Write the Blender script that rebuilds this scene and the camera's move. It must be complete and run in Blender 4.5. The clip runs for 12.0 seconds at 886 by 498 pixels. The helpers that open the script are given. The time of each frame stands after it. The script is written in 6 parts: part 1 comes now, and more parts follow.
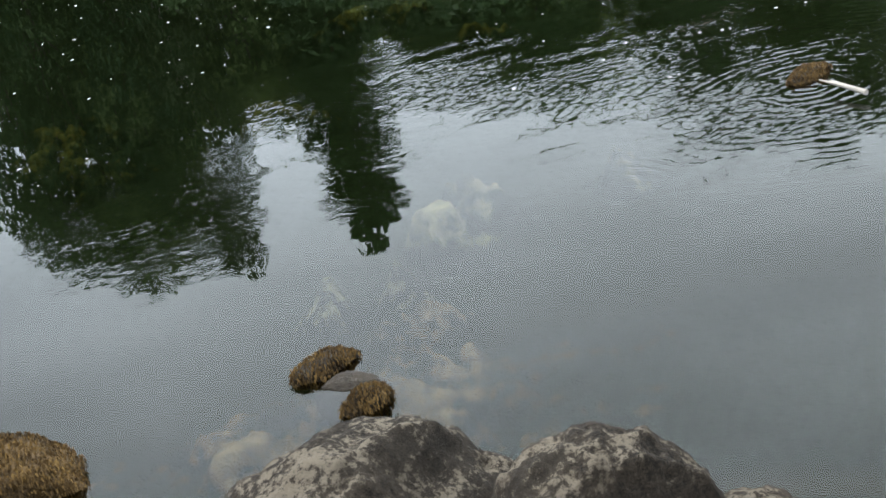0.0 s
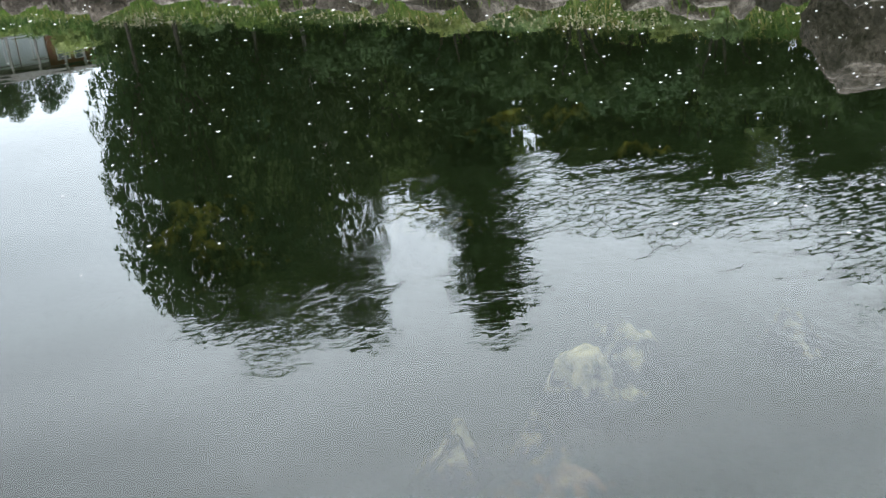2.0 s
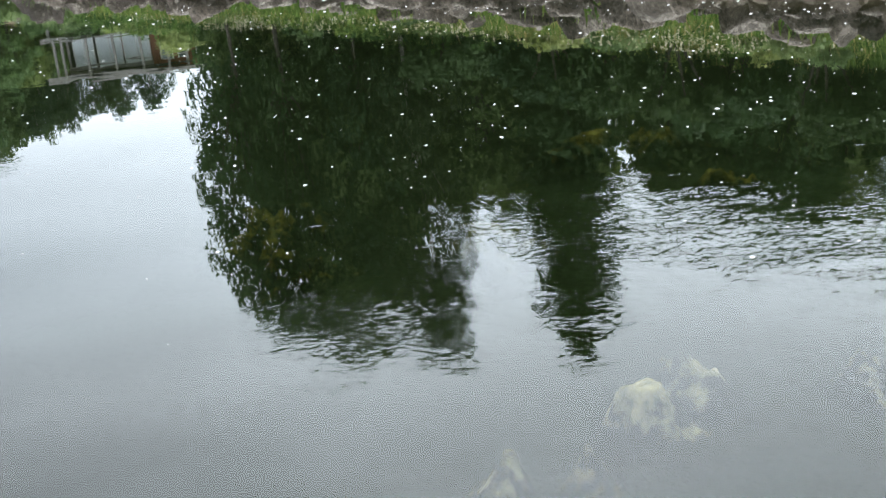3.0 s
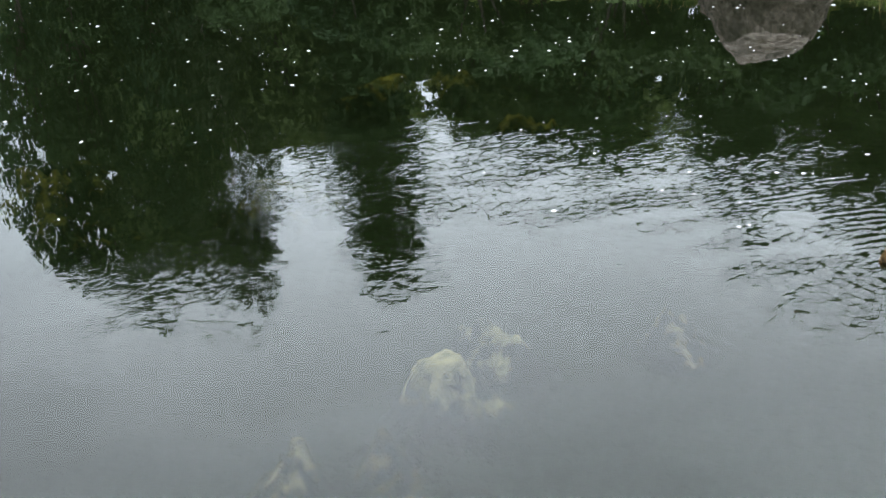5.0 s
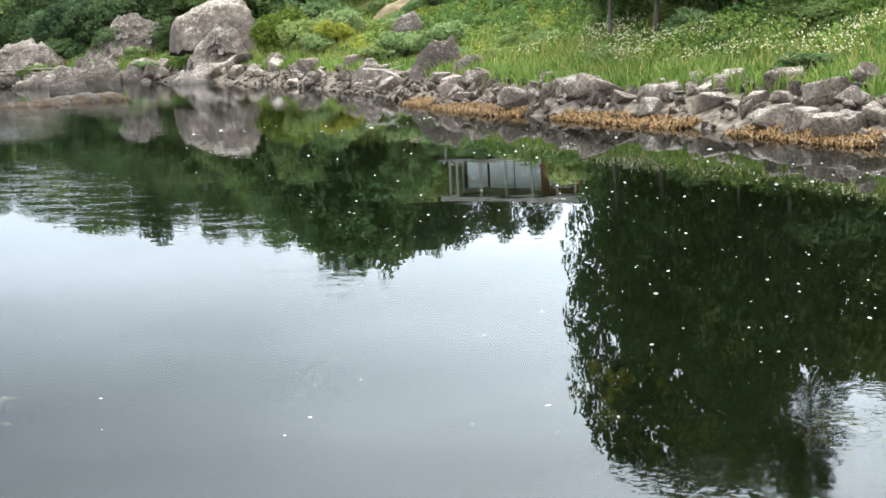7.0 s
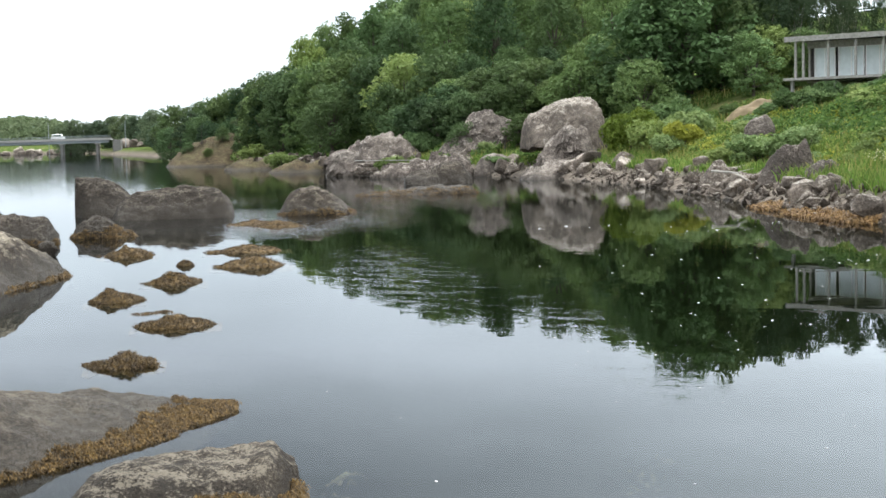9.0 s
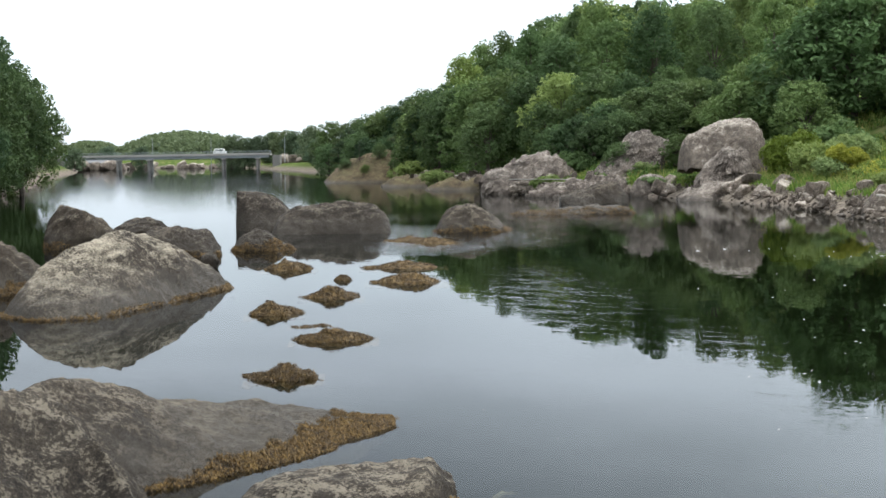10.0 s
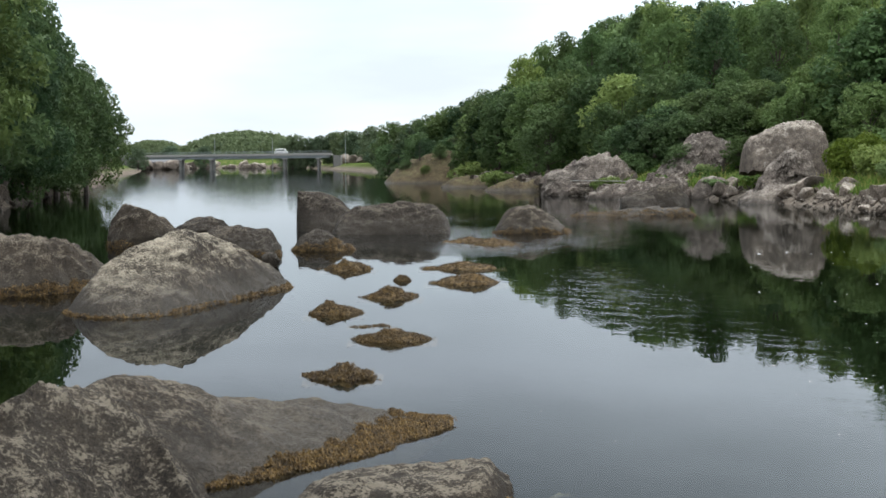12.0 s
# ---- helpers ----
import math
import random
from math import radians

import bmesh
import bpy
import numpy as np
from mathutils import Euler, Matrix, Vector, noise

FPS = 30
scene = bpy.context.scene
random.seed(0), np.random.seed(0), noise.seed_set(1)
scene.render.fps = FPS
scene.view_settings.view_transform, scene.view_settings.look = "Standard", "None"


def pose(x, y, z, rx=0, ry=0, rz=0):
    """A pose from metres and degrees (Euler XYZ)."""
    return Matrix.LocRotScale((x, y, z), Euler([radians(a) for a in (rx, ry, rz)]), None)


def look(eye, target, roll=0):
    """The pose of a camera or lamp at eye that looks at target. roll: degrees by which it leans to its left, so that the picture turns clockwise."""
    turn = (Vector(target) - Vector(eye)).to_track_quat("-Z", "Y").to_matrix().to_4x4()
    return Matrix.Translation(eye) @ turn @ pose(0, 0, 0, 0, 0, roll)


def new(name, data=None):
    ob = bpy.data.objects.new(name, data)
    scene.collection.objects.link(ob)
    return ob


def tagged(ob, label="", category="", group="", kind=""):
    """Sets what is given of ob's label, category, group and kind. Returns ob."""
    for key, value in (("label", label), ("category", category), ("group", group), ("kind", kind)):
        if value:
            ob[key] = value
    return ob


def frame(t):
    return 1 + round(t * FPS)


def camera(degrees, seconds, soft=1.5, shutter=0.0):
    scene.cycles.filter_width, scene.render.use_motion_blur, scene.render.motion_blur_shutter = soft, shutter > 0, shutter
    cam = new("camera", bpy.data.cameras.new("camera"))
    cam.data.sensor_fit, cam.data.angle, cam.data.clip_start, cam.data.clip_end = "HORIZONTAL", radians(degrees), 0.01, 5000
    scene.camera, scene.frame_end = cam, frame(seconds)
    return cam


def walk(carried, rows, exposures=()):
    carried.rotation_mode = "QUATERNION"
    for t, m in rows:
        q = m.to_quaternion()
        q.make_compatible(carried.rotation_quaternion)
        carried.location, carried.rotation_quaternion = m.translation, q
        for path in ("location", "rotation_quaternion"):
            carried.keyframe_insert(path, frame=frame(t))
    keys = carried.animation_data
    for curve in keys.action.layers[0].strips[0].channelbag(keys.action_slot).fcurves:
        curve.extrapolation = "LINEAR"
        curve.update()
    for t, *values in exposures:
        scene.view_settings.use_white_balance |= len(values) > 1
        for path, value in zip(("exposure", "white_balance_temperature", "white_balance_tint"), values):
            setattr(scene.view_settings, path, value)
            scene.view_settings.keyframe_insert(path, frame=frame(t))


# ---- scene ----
# Camera: seconds, x, y, z, heading, tilt, lean
PATH = [
    (0, -1.12, -0.928, 2.851, -43.587, -20.064, -13.913),
    (0.5, -0.885, -0.698, 2.885, -42.366, -18.479, -13.65),
    (1, -0.743, -0.619, 2.869, -41.123, -17.525, -12.043),
    (1.5, -0.707, -0.489, 2.915, -40.192, -16.758, -8.864),
    (2, -0.652, -0.31, 2.965, -39.288, -16.085, -8.71),
    (2.5, -0.595, -0.247, 2.978, -36.948, -15.367, -5.867),
    (3, -0.361, -0.225, 2.926, -35.662, -15.112, -6.811),
    (3.2, -0.321, -0.205, 2.926, -39.5, -15.9, -7),
    (4.8, 0.07, 0.056, 2.897, -45.406, -18.944, -7.79),
    (5, 0.164, 0.199, 2.877, -43.057, -18.385, -6.548),
    (5.5, 0.206, 0.296, 3.067, -36.492, -15.236, -7.448),
    (6, 0.113, 0.157, 3.037, -30.683, -12.293, -4.302),
    (6.5, 0.097, 0.113, 3.043, -26.088, -10.462, -3.635),
    (7, 0.098, 0.02, 3.009, -21.296, -8.676, -2.91),
    (7.5, 0.074, -0.062, 3.003, -17.22, -7.239, -1.218),
    (7.7, 0.06, -0.069, 2.997, -15.601, -6.52, -1.49),
    (9.3, 0.072, 0.041, 2.995, -6.577, -4.102, -0.877),
    (9.5, 0.027, 0.099, 2.982, -5.402, -3.896, -0.588),
    (10, -0.007, 0.048, 2.994, -2.202, -3.538, -0.546),
    (10.5, -0.021, -0.013, 2.998, -0.001, -3.427, 0.012),
    (11, -0.041, -0.061, 3.014, 1.283, -3.251, 0.529),
    (11.5, -0.037, -0.076, 3.014, 1.445, -3.21, 0.633),
    (12, -0, -0, 3, 0.126, -3.489, -0.273),
]
cam = camera(33.57, 12.0, soft=1.6)
walk(cam, [(t, pose(x, y, z, 90 + tilt, 0, head) @ pose(0, 0, 0, 0, 0, lean)) for t, x, y, z, head, tilt, lean in PATH],
     exposures=[(0.0, 0.54), (0.6, 0.78), (2.0, 0.92), (3.0, 1.04), (5.0, 0.8), (5.6, 0.98), (6.5, 1.06), (7.7, 0.92), (9.5, 0.4), (10.5, 0.2), (12.0, 0.02)])

# ---- light: an overcast summer day ----
world = bpy.data.worlds.new("sky")
scene.world = world
world.use_nodes = True
wt = world.node_tree
wt.nodes.clear()
w_out = wt.nodes.new("ShaderNodeOutputWorld")
w_bg = wt.nodes.new("ShaderNodeBackground")
w_sky = wt.nodes.new("ShaderNodeTexSky")
w_sky.sky_type = 'NISHITA'
w_sky.sun_disc = False
w_sky.sun_elevation = radians(56)
w_sky.sun_rotation = radians(37)
w_geo = wt.nodes.new("ShaderNodeTexCoord")
w_sep = wt.nodes.new("ShaderNodeSeparateXYZ")
wt.links.new(w_geo.outputs["Generated"], w_sep.inputs[0])
# cloud deck: bright low down, dimmer above, raised overhead to light the banks
w_ramp = wt.nodes.new("ShaderNodeValToRGB")
els = w_ramp.color_ramp.elements
for k, (p, c) in enumerate([(0.0, (10.0, 11.1, 12.0)), (0.08, (10.3, 11.6, 12.6)), (0.14, (9.0, 10.0, 11.0)), (0.23, (6.3, 7.1, 7.9)), (0.33, (10.8, 11.7, 12.6)), (0.46, (12.8, 13.7, 14.5)), (1.0, (22.0, 23.0, 24.0))]):
    el = els[k] if k < 2 else els.new(p)
    el.position, el.color = p, (*c, 1)
wt.links.new(w_sep.outputs["Z"], w_ramp.inputs[0])
w_map = wt.nodes.new("ShaderNodeMapping")
w_map.inputs["Scale"].default_value = (1.6, 1.6, 7.0)
wt.links.new(w_geo.outputs["Generated"], w_map.inputs[0])
w_noise = wt.nodes.new("ShaderNodeTexNoise")
w_noise.inputs["Scale"].default_value = 1.6
w_noise.inputs["Detail"].default_value = 5
wt.links.new(w_map.outputs[0], w_noise.inputs["Vector"])
w_cl = wt.nodes.new("ShaderNodeMapRange")
w_cl.inputs["From Min"].default_value = 0.35
w_cl.inputs["From Max"].default_value = 0.7
w_cl.inputs["To Min"].default_value = 0.76
w_cl.inputs["To Max"].default_value = 1.1
wt.links.new(w_noise.outputs["Fac"], w_cl.inputs[0])
w_mul = wt.nodes.new("ShaderNodeMix")
w_mul.data_type = 'RGBA'
w_mul.blend_type = 'MULTIPLY'
w_mul.inputs["Factor"].default_value = 1.0
wt.links.new(w_cl.outputs[0], w_mul.inputs["B"])
# added glow in the cloud low on the right, apart from the sun lamp
GLOW_WAY = Vector((math.sin(radians(55)) * math.cos(radians(16)), math.cos(radians(55)) * math.cos(radians(16)), math.sin(radians(16))))
w_dot = wt.nodes.new("ShaderNodeVectorMath")
w_dot.operation = 'DOT_PRODUCT'
w_dot.inputs[1].default_value = GLOW_WAY
wt.links.new(w_geo.outputs["Generated"], w_dot.inputs[0])
w_glow = wt.nodes.new("ShaderNodeValToRGB")
els = w_glow.color_ramp.elements
for k, (p, c) in enumerate([(0.6, 0.0), (0.76, 3.2), (0.87, 8.8), (0.95, 14.5), (1.0, 18.5)]):
    el = els[k] if k < 2 else els.new(p)
    el.position, el.color = p, (c * 0.9, c, c * 1.03, 1)
wt.links.new(w_dot.outputs["Value"], w_glow.inputs[0])
w_add = wt.nodes.new("ShaderNodeMix")
w_add.data_type = 'RGBA'
w_add.blend_type = 'ADD'
w_add.inputs["Factor"].default_value = 1.0
wt.links.new(w_ramp.outputs[0], w_add.inputs["A"])
wt.links.new(w_glow.outputs[0], w_add.inputs["B"])
wt.links.new(w_add.outputs["Result"], w_mul.inputs["A"])
w_mix = wt.nodes.new("ShaderNodeMix")
w_mix.data_type = 'RGBA'
w_mix.inputs["Factor"].default_value = 0.92
wt.links.new(w_sky.outputs[0], w_mix.inputs["A"])
wt.links.new(w_mul.outputs["Result"], w_mix.inputs["B"])
wt.links.new(w_mix.outputs["Result"], w_bg.inputs["Color"])
w_bg.inputs["Strength"].default_value = 0.11
wt.links.new(w_bg.outputs[0], w_out.inputs[0])

sun_data = bpy.data.lights.new("sun", 'SUN')
sun_data.energy = 2.0
sun_data.angle = radians(16)
sun_data.color = (1.0, 0.96, 0.9)
sun = new("sun", sun_data)
sun.matrix_world = look((0.33 * 300, 0.44 * 300, 0.83 * 300), (0, 0, 0))


# ---- materials ----
class Mat:
    """A small helper round one node material."""

    def __init__(self, name, rough=0.8):
        self.m = bpy.data.materials.new(name)
        self.m.use_nodes = True
        self.t = self.m.node_tree
        self.b = self.t.nodes["Principled BSDF"]
        self.b.inputs["Roughness"].default_value = rough
        self.out = self.t.nodes["Material Output"]

    def n(self, kind, **values):
        node = self.t.nodes.new(kind)
        for key, value in values.items():
            node.inputs[key.replace("_", " ")].default_value = value
        return node

    def l(self, a, b):
        self.t.links.new(a, b)

    def pos(self):
        return self.n("ShaderNodeNewGeometry").outputs["Position"]

    def noise(self, scale, detail=4, vec=None, rough=0.55):
        node = self.n("ShaderNodeTexNoise", Scale=scale, Detail=detail, Roughness=rough)
        self.l(vec or self.pos(), node.inputs["Vector"])
        return node.outputs["Fac"]

    def ramp(self, fac, *stops):
        node = self.n("ShaderNodeValToRGB")
        els = node.color_ramp.elements
        while len(els) < len(stops):
            els.new(0.5)
        for el, (p, c) in zip(els, stops):
            el.position, el.color = p, (*c, 1)
        self.l(fac, node.inputs[0])
        return node.outputs[0]

    def rng(self, fac, a, b, c=0.0, d=1.0):
        node = self.n("ShaderNodeMapRange", From_Min=a, From_Max=b, To_Min=c, To_Max=d)
        self.l(fac, node.inputs[0])
        return node.outputs[0]

    def mix(self, fac, a, b, blend='MIX'):
        node = self.n("ShaderNodeMix")
        node.data_type, node.blend_type = 'RGBA', blend
        if isinstance(fac, float):
            node.inputs["Factor"].default_value = fac
        else:
            self.l(fac, node.inputs["Factor"])
        for sock, v in (("A", a), ("B", b)):
            if isinstance(v, tuple):
                node.inputs[sock].default_value = (*v, 1)
            else:
                self.l(v, node.inputs[sock])
        return node.outputs["Result"]

    def math(self, op, a, b=0.0):
        node = self.n("ShaderNodeMath")
        node.operation = op
        for i, v in enumerate((a, b)):
            if isinstance(v, (int, float)):
                node.inputs[i].default_value = v
            else:
                self.l(v, node.inputs[i])
        return node.outputs[0]

    def color(self, c):
        if isinstance(c, tuple):
            self.b.inputs["Base Color"].default_value = (*c, 1)
        else:
            self.l(c, self.b.inputs["Base Color"])
        return self

    def bump(self, height, strength=0.5, dist=0.05):
        node = self.n("ShaderNodeBump", Strength=strength, Distance=dist)
        self.l(height, node.inputs["Height"])
        self.l(node.outputs[0], self.b.inputs["Normal"])
        return node

    def z(self):
        node = self.n("ShaderNodeSeparateXYZ")
        self.l(self.pos(), node.inputs[0])
        return node.outputs["Z"]

    def upness(self):
        node = self.n("ShaderNodeSeparateXYZ")
        self.l(self.n("ShaderNodeNewGeometry").outputs["Normal"], node.inputs[0])
        return node.outputs["Z"]

    def obj_random(self):
        return self.n("ShaderNodeObjectInfo").outputs["Random"]

    def island(self):
        return self.n("ShaderNodeNewGeometry").outputs["Random Per Island"]


def plain(name, c, rough=0.7, metal=0.0, vary=0.25, scale=6.0):
    m = Mat(name, rough)
    f = m.noise(scale, 5)
    m.color(m.mix(m.rng(f, 0.3, 0.7), tuple(v * (1 - vary) for v in c), tuple(min(1, v * (1 + vary)) for v in c)))
    m.b.inputs["Metallic"].default_value = metal
    m.bump(m.noise(scale * 8, 3), 0.15, 0.01)
    return m.m


def rock_material(name, dark, mid, light, lichen, foot_to, grain=1.0, crust=0.3, pale=0.15, vary=0.0):
    """Weathered gneiss: grey-brown and granular, thin lichen on upward faces, darker and smoother foot."""
    m = Mat(name, 0.88)
    m.b.inputs["Specular IOR Level"].default_value = 0.25
    big = m.noise(0.55 * grain, 5)
    soft = m.noise(2.4 * grain, 6, rough=0.6)
    fine = m.noise(13 * grain, 9, rough=0.72)
    speck = m.noise(55 * grain, 5, rough=0.7)
    mixed = m.math('ADD', m.math('ADD', m.math('MULTIPLY', big, 0.2), m.math('MULTIPLY', soft, 0.2)), m.math('ADD', m.math('MULTIPLY', fine, 0.4), m.math('MULTIPLY', speck, 0.2)))
    base = m.ramp(mixed, (0.42, dark), (0.5, mid), (0.585, light))
    base = m.mix(1.0, base, m.mix(m.obj_random(), (0.8, 0.78, 0.76), (1.14, 1.12, 1.1)), 'MULTIPLY')
    base = m.mix(1.0, base, m.mix(m.island(), (1 - vary, 1 - vary, 1 - 1.05 * vary), (1 + 0.6 * vary, 1 + 0.6 * vary, 1 + 0.55 * vary)), 'MULTIPLY')
    stains = m.rng(m.noise(1.1 * grain, 6, rough=0.65), 0.42, 0.62)
    base = m.mix(m.math('MULTIPLY', stains, 0.65), base, dark)
    up = m.rng(m.upness(), 0.25, 0.95)
    # crusts of lichen: ragged at their edges, thickest on the crowns
    cover = m.rng(m.math('ADD', m.math('ADD', m.math('MULTIPLY', soft, 0.45), m.math('MULTIPLY', fine, 0.55)), m.math('MULTIPLY', up, 0.08)), 0.57, 0.62)
    base = m.mix(m.math('MULTIPLY', cover, m.math('MULTIPLY', m.math('ADD', 0.25, m.math('MULTIPLY', up, 0.75)), crust)), base, lichen)
    veil = m.math('MULTIPLY', m.rng(m.upness(), 0.68, 0.97), m.rng(m.math('ADD', m.math('MULTIPLY', big, 0.5), m.math('MULTIPLY', fine, 0.5)), 0.4, 0.6))
    base = m.mix(m.math('MULTIPLY', veil, pale), base, lichen)
    pits = m.rng(m.noise(7.5 * grain, 7, rough=0.75), 0.6, 0.68)
    base = m.mix(m.math('MULTIPLY', pits, 0.6), base, dark)
    # foot band: darker and smoother from the water up to the given height
    waterside = m.rng(m.math('ADD', m.z(), m.math('MULTIPLY', m.math('SUBTRACT', soft, 0.5), 0.4)), foot_to * 0.3, foot_to, 1, 0)
    base = m.mix(m.math('MULTIPLY', waterside, 0.7), base, (0.035, 0.027, 0.018))
    m.color(base)
    m.l(m.rng(waterside, 0, 1, 0.9, 0.55), m.b.inputs["Roughness"])
    h = m.math('ADD', m.math('MULTIPLY', fine, 0.9), m.math('SUBTRACT', m.math('MULTIPLY', speck, 0.25), m.math('MULTIPLY', pits, 0.15)))
    m.bump(h, 1.0, 0.1 / grain)
    return m.m


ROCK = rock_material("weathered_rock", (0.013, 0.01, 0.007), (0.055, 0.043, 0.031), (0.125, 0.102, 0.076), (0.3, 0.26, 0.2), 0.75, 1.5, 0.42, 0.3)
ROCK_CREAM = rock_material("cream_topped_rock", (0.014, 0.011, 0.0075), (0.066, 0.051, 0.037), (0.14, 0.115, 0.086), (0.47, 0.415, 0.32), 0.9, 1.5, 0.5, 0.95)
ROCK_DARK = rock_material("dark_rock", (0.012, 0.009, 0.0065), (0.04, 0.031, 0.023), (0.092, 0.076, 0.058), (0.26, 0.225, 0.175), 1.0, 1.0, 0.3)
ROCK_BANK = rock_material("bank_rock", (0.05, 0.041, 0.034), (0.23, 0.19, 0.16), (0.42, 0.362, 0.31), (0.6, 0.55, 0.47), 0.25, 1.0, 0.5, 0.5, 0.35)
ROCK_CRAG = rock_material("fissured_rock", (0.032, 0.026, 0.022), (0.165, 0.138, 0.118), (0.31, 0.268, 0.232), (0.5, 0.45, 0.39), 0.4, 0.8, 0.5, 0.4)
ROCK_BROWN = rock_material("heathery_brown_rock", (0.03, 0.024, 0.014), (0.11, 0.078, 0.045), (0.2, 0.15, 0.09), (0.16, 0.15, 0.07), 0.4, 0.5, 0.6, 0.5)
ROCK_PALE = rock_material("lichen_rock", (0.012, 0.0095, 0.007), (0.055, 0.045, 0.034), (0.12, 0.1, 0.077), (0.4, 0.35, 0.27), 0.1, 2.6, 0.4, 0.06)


# near-black bed tone: the murk of the water is put into the colour
MURK_BED = (0.011, 0.017, 0.0085)


def weed_material(name, a, b, c, sheen=0.3, sunken=False):
    m = Mat(name, 0.6)
    m.b.inputs["Specular IOR Level"].default_value = sheen
    f = m.noise(7, 6)
    base = m.ramp(m.math('ADD', m.math('MULTIPLY', f, 0.7), m.math('MULTIPLY', m.island(), 0.35)), (0.3, a), (0.55, b), (0.8, c))
    if sunken:
        # ragged growth on the crowns of sunken rocks, bed tone between
        turned = m.n("ShaderNodeMapping")
        turned.inputs["Rotation"].default_value = (0, 0, radians(45))
        m.l(m.pos(), turned.inputs[0])
        drawn = m.n("ShaderNodeMapping")
        drawn.inputs["Scale"].default_value = (1, 0.75, 1)
        m.l(turned.outputs[0], drawn.inputs[0])
        grown = m.math('ADD', m.math('MULTIPLY', m.math('SUBTRACT', m.noise(3.4, 5, drawn.outputs[0], 0.6), 0.5), 0.9), m.math('MULTIPLY', m.math('SUBTRACT', m.noise(13.0, 6, drawn.outputs[0], 0.75), 0.5), 0.9))
        # depth fade to the bed tone paints in light lost to the water
        base = m.mix(m.rng(m.math('ADD', m.z(), grown), -0.22, 0.12), MURK_BED, base)
    m.color(base)
    m.bump(m.noise(60, 4), 0.8, 0.02)
    return m.m


WEED = weed_material("bladder_wrack", (0.028, 0.017, 0.007), (0.085, 0.052, 0.017), (0.19, 0.12, 0.04))
WEED_BANK = weed_material("orange_wrack", (0.07, 0.037, 0.011), (0.22, 0.12, 0.036), (0.38, 0.235, 0.08))
WEED_GOLD = weed_material("golden_wrack", (0.03, 0.018, 0.006), (0.125, 0.075, 0.023), (0.27, 0.17, 0.054))
ALGAE = weed_material("green_algae", (0.04, 0.044, 0.01), (0.1, 0.1, 0.022), (0.18, 0.175, 0.05), 0.0, True)
ALGAE_BROWN = weed_material("brown_algae", (0.13, 0.09, 0.045), (0.27, 0.19, 0.1), (0.42, 0.31, 0.175), 0.0, True)
ALGAE_PALE = weed_material("pale_algae", (0.16, 0.155, 0.08), (0.36, 0.34, 0.19), (0.55, 0.51, 0.33), 0.0, True)


def leaf_material(name, dark, mid, light, single=0.3):
    m = Mat(name, 0.65)
    m.b.inputs["Specular IOR Level"].default_value = 0.15
    r = m.math('ADD', m.math('MULTIPLY', m.obj_random(), 1.02 - single), m.math('MULTIPLY', m.island(), single))
    c = m.ramp(r, (0.1, dark), (0.5, mid), (0.9, light))
    c = m.mix(m.rng(m.noise(0.35, 3), 0.3, 0.7, 0, 0.5), c, dark)
    shift = m.math('FRACT', m.math('MULTIPLY', m.obj_random(), 7.31))
    c = m.mix(1.0, c, m.ramp(shift, (0.0, (0.78, 0.88, 0.95)), (0.5, (1.0, 1.0, 1.0)), (1.0, (1.15, 1.07, 0.88))), 'MULTIPLY')
    m.color(c)
    tr = m.n("ShaderNodeBsdfTranslucent")
    m.l(c, tr.inputs["Color"])
    mx = m.n("ShaderNodeMixShader", Fac=0.3)
    m.l(m.b.outputs[0], mx.inputs[1])
    m.l(tr.outputs[0], mx.inputs[2])
    m.l(mx.outputs[0], m.out.inputs["Surface"])
    return m.m


LEAF = leaf_material("broad_leaves", (0.081, 0.132, 0.048), (0.156, 0.236, 0.085), (0.270, 0.357, 0.130))
LEAF_DARK = leaf_material("dark_leaves", (0.05, 0.085, 0.035), (0.095, 0.15, 0.058), (0.154, 0.216, 0.082))
LEAF_PINE = leaf_material("pine_needles", (0.044, 0.069, 0.035), (0.081, 0.119, 0.056), (0.131, 0.169, 0.081))
LEAF_BUSH = leaf_material("bush_leaves", (0.105, 0.161, 0.060), (0.211, 0.299, 0.111), (0.393, 0.455, 0.186))
LEAF_YELLOW = leaf_material("yellow_green_leaves", (0.12, 0.16, 0.02), (0.24, 0.28, 0.045), (0.42, 0.42, 0.08))
# paler, greyer green: the haze of distance is put into the leaf colour
LEAF_HAZED = leaf_material("hazed_leaves", (0.075, 0.11, 0.06), (0.125, 0.17, 0.095), (0.18, 0.23, 0.13))
HERB = leaf_material("meadow_herbs", (0.07, 0.13, 0.03), (0.16, 0.25, 0.065), (0.3, 0.38, 0.11), 1.0)
HERB_DARK = leaf_material("dark_herbs", (0.05, 0.1, 0.025), (0.11, 0.19, 0.05), (0.19, 0.29, 0.075), 1.0)
GRASS = leaf_material("grass_blades", (0.09, 0.15, 0.035), (0.17, 0.25, 0.065), (0.3, 0.36, 0.12), 1.0)
GRASS_TUFT = leaf_material("tuft_blades", (0.08, 0.16, 0.03), (0.14, 0.26, 0.05), (0.22, 0.35, 0.08), 1.0)
GRASS_DRY = leaf_material("dry_grass", (0.2, 0.2, 0.07), (0.34, 0.3, 0.12), (0.5, 0.44, 0.2))
FLOWER = plain("meadow_flowers", (0.6, 0.56, 0.36), 0.7)
BARK = plain("bark", (0.09, 0.075, 0.06), 0.9, vary=0.4, scale=3)
BARK_PALE = plain("pale_bark", (0.3, 0.28, 0.24), 0.85, vary=0.5, scale=4)
CONCRETE = plain("concrete", (0.36, 0.35, 0.33), 0.85)
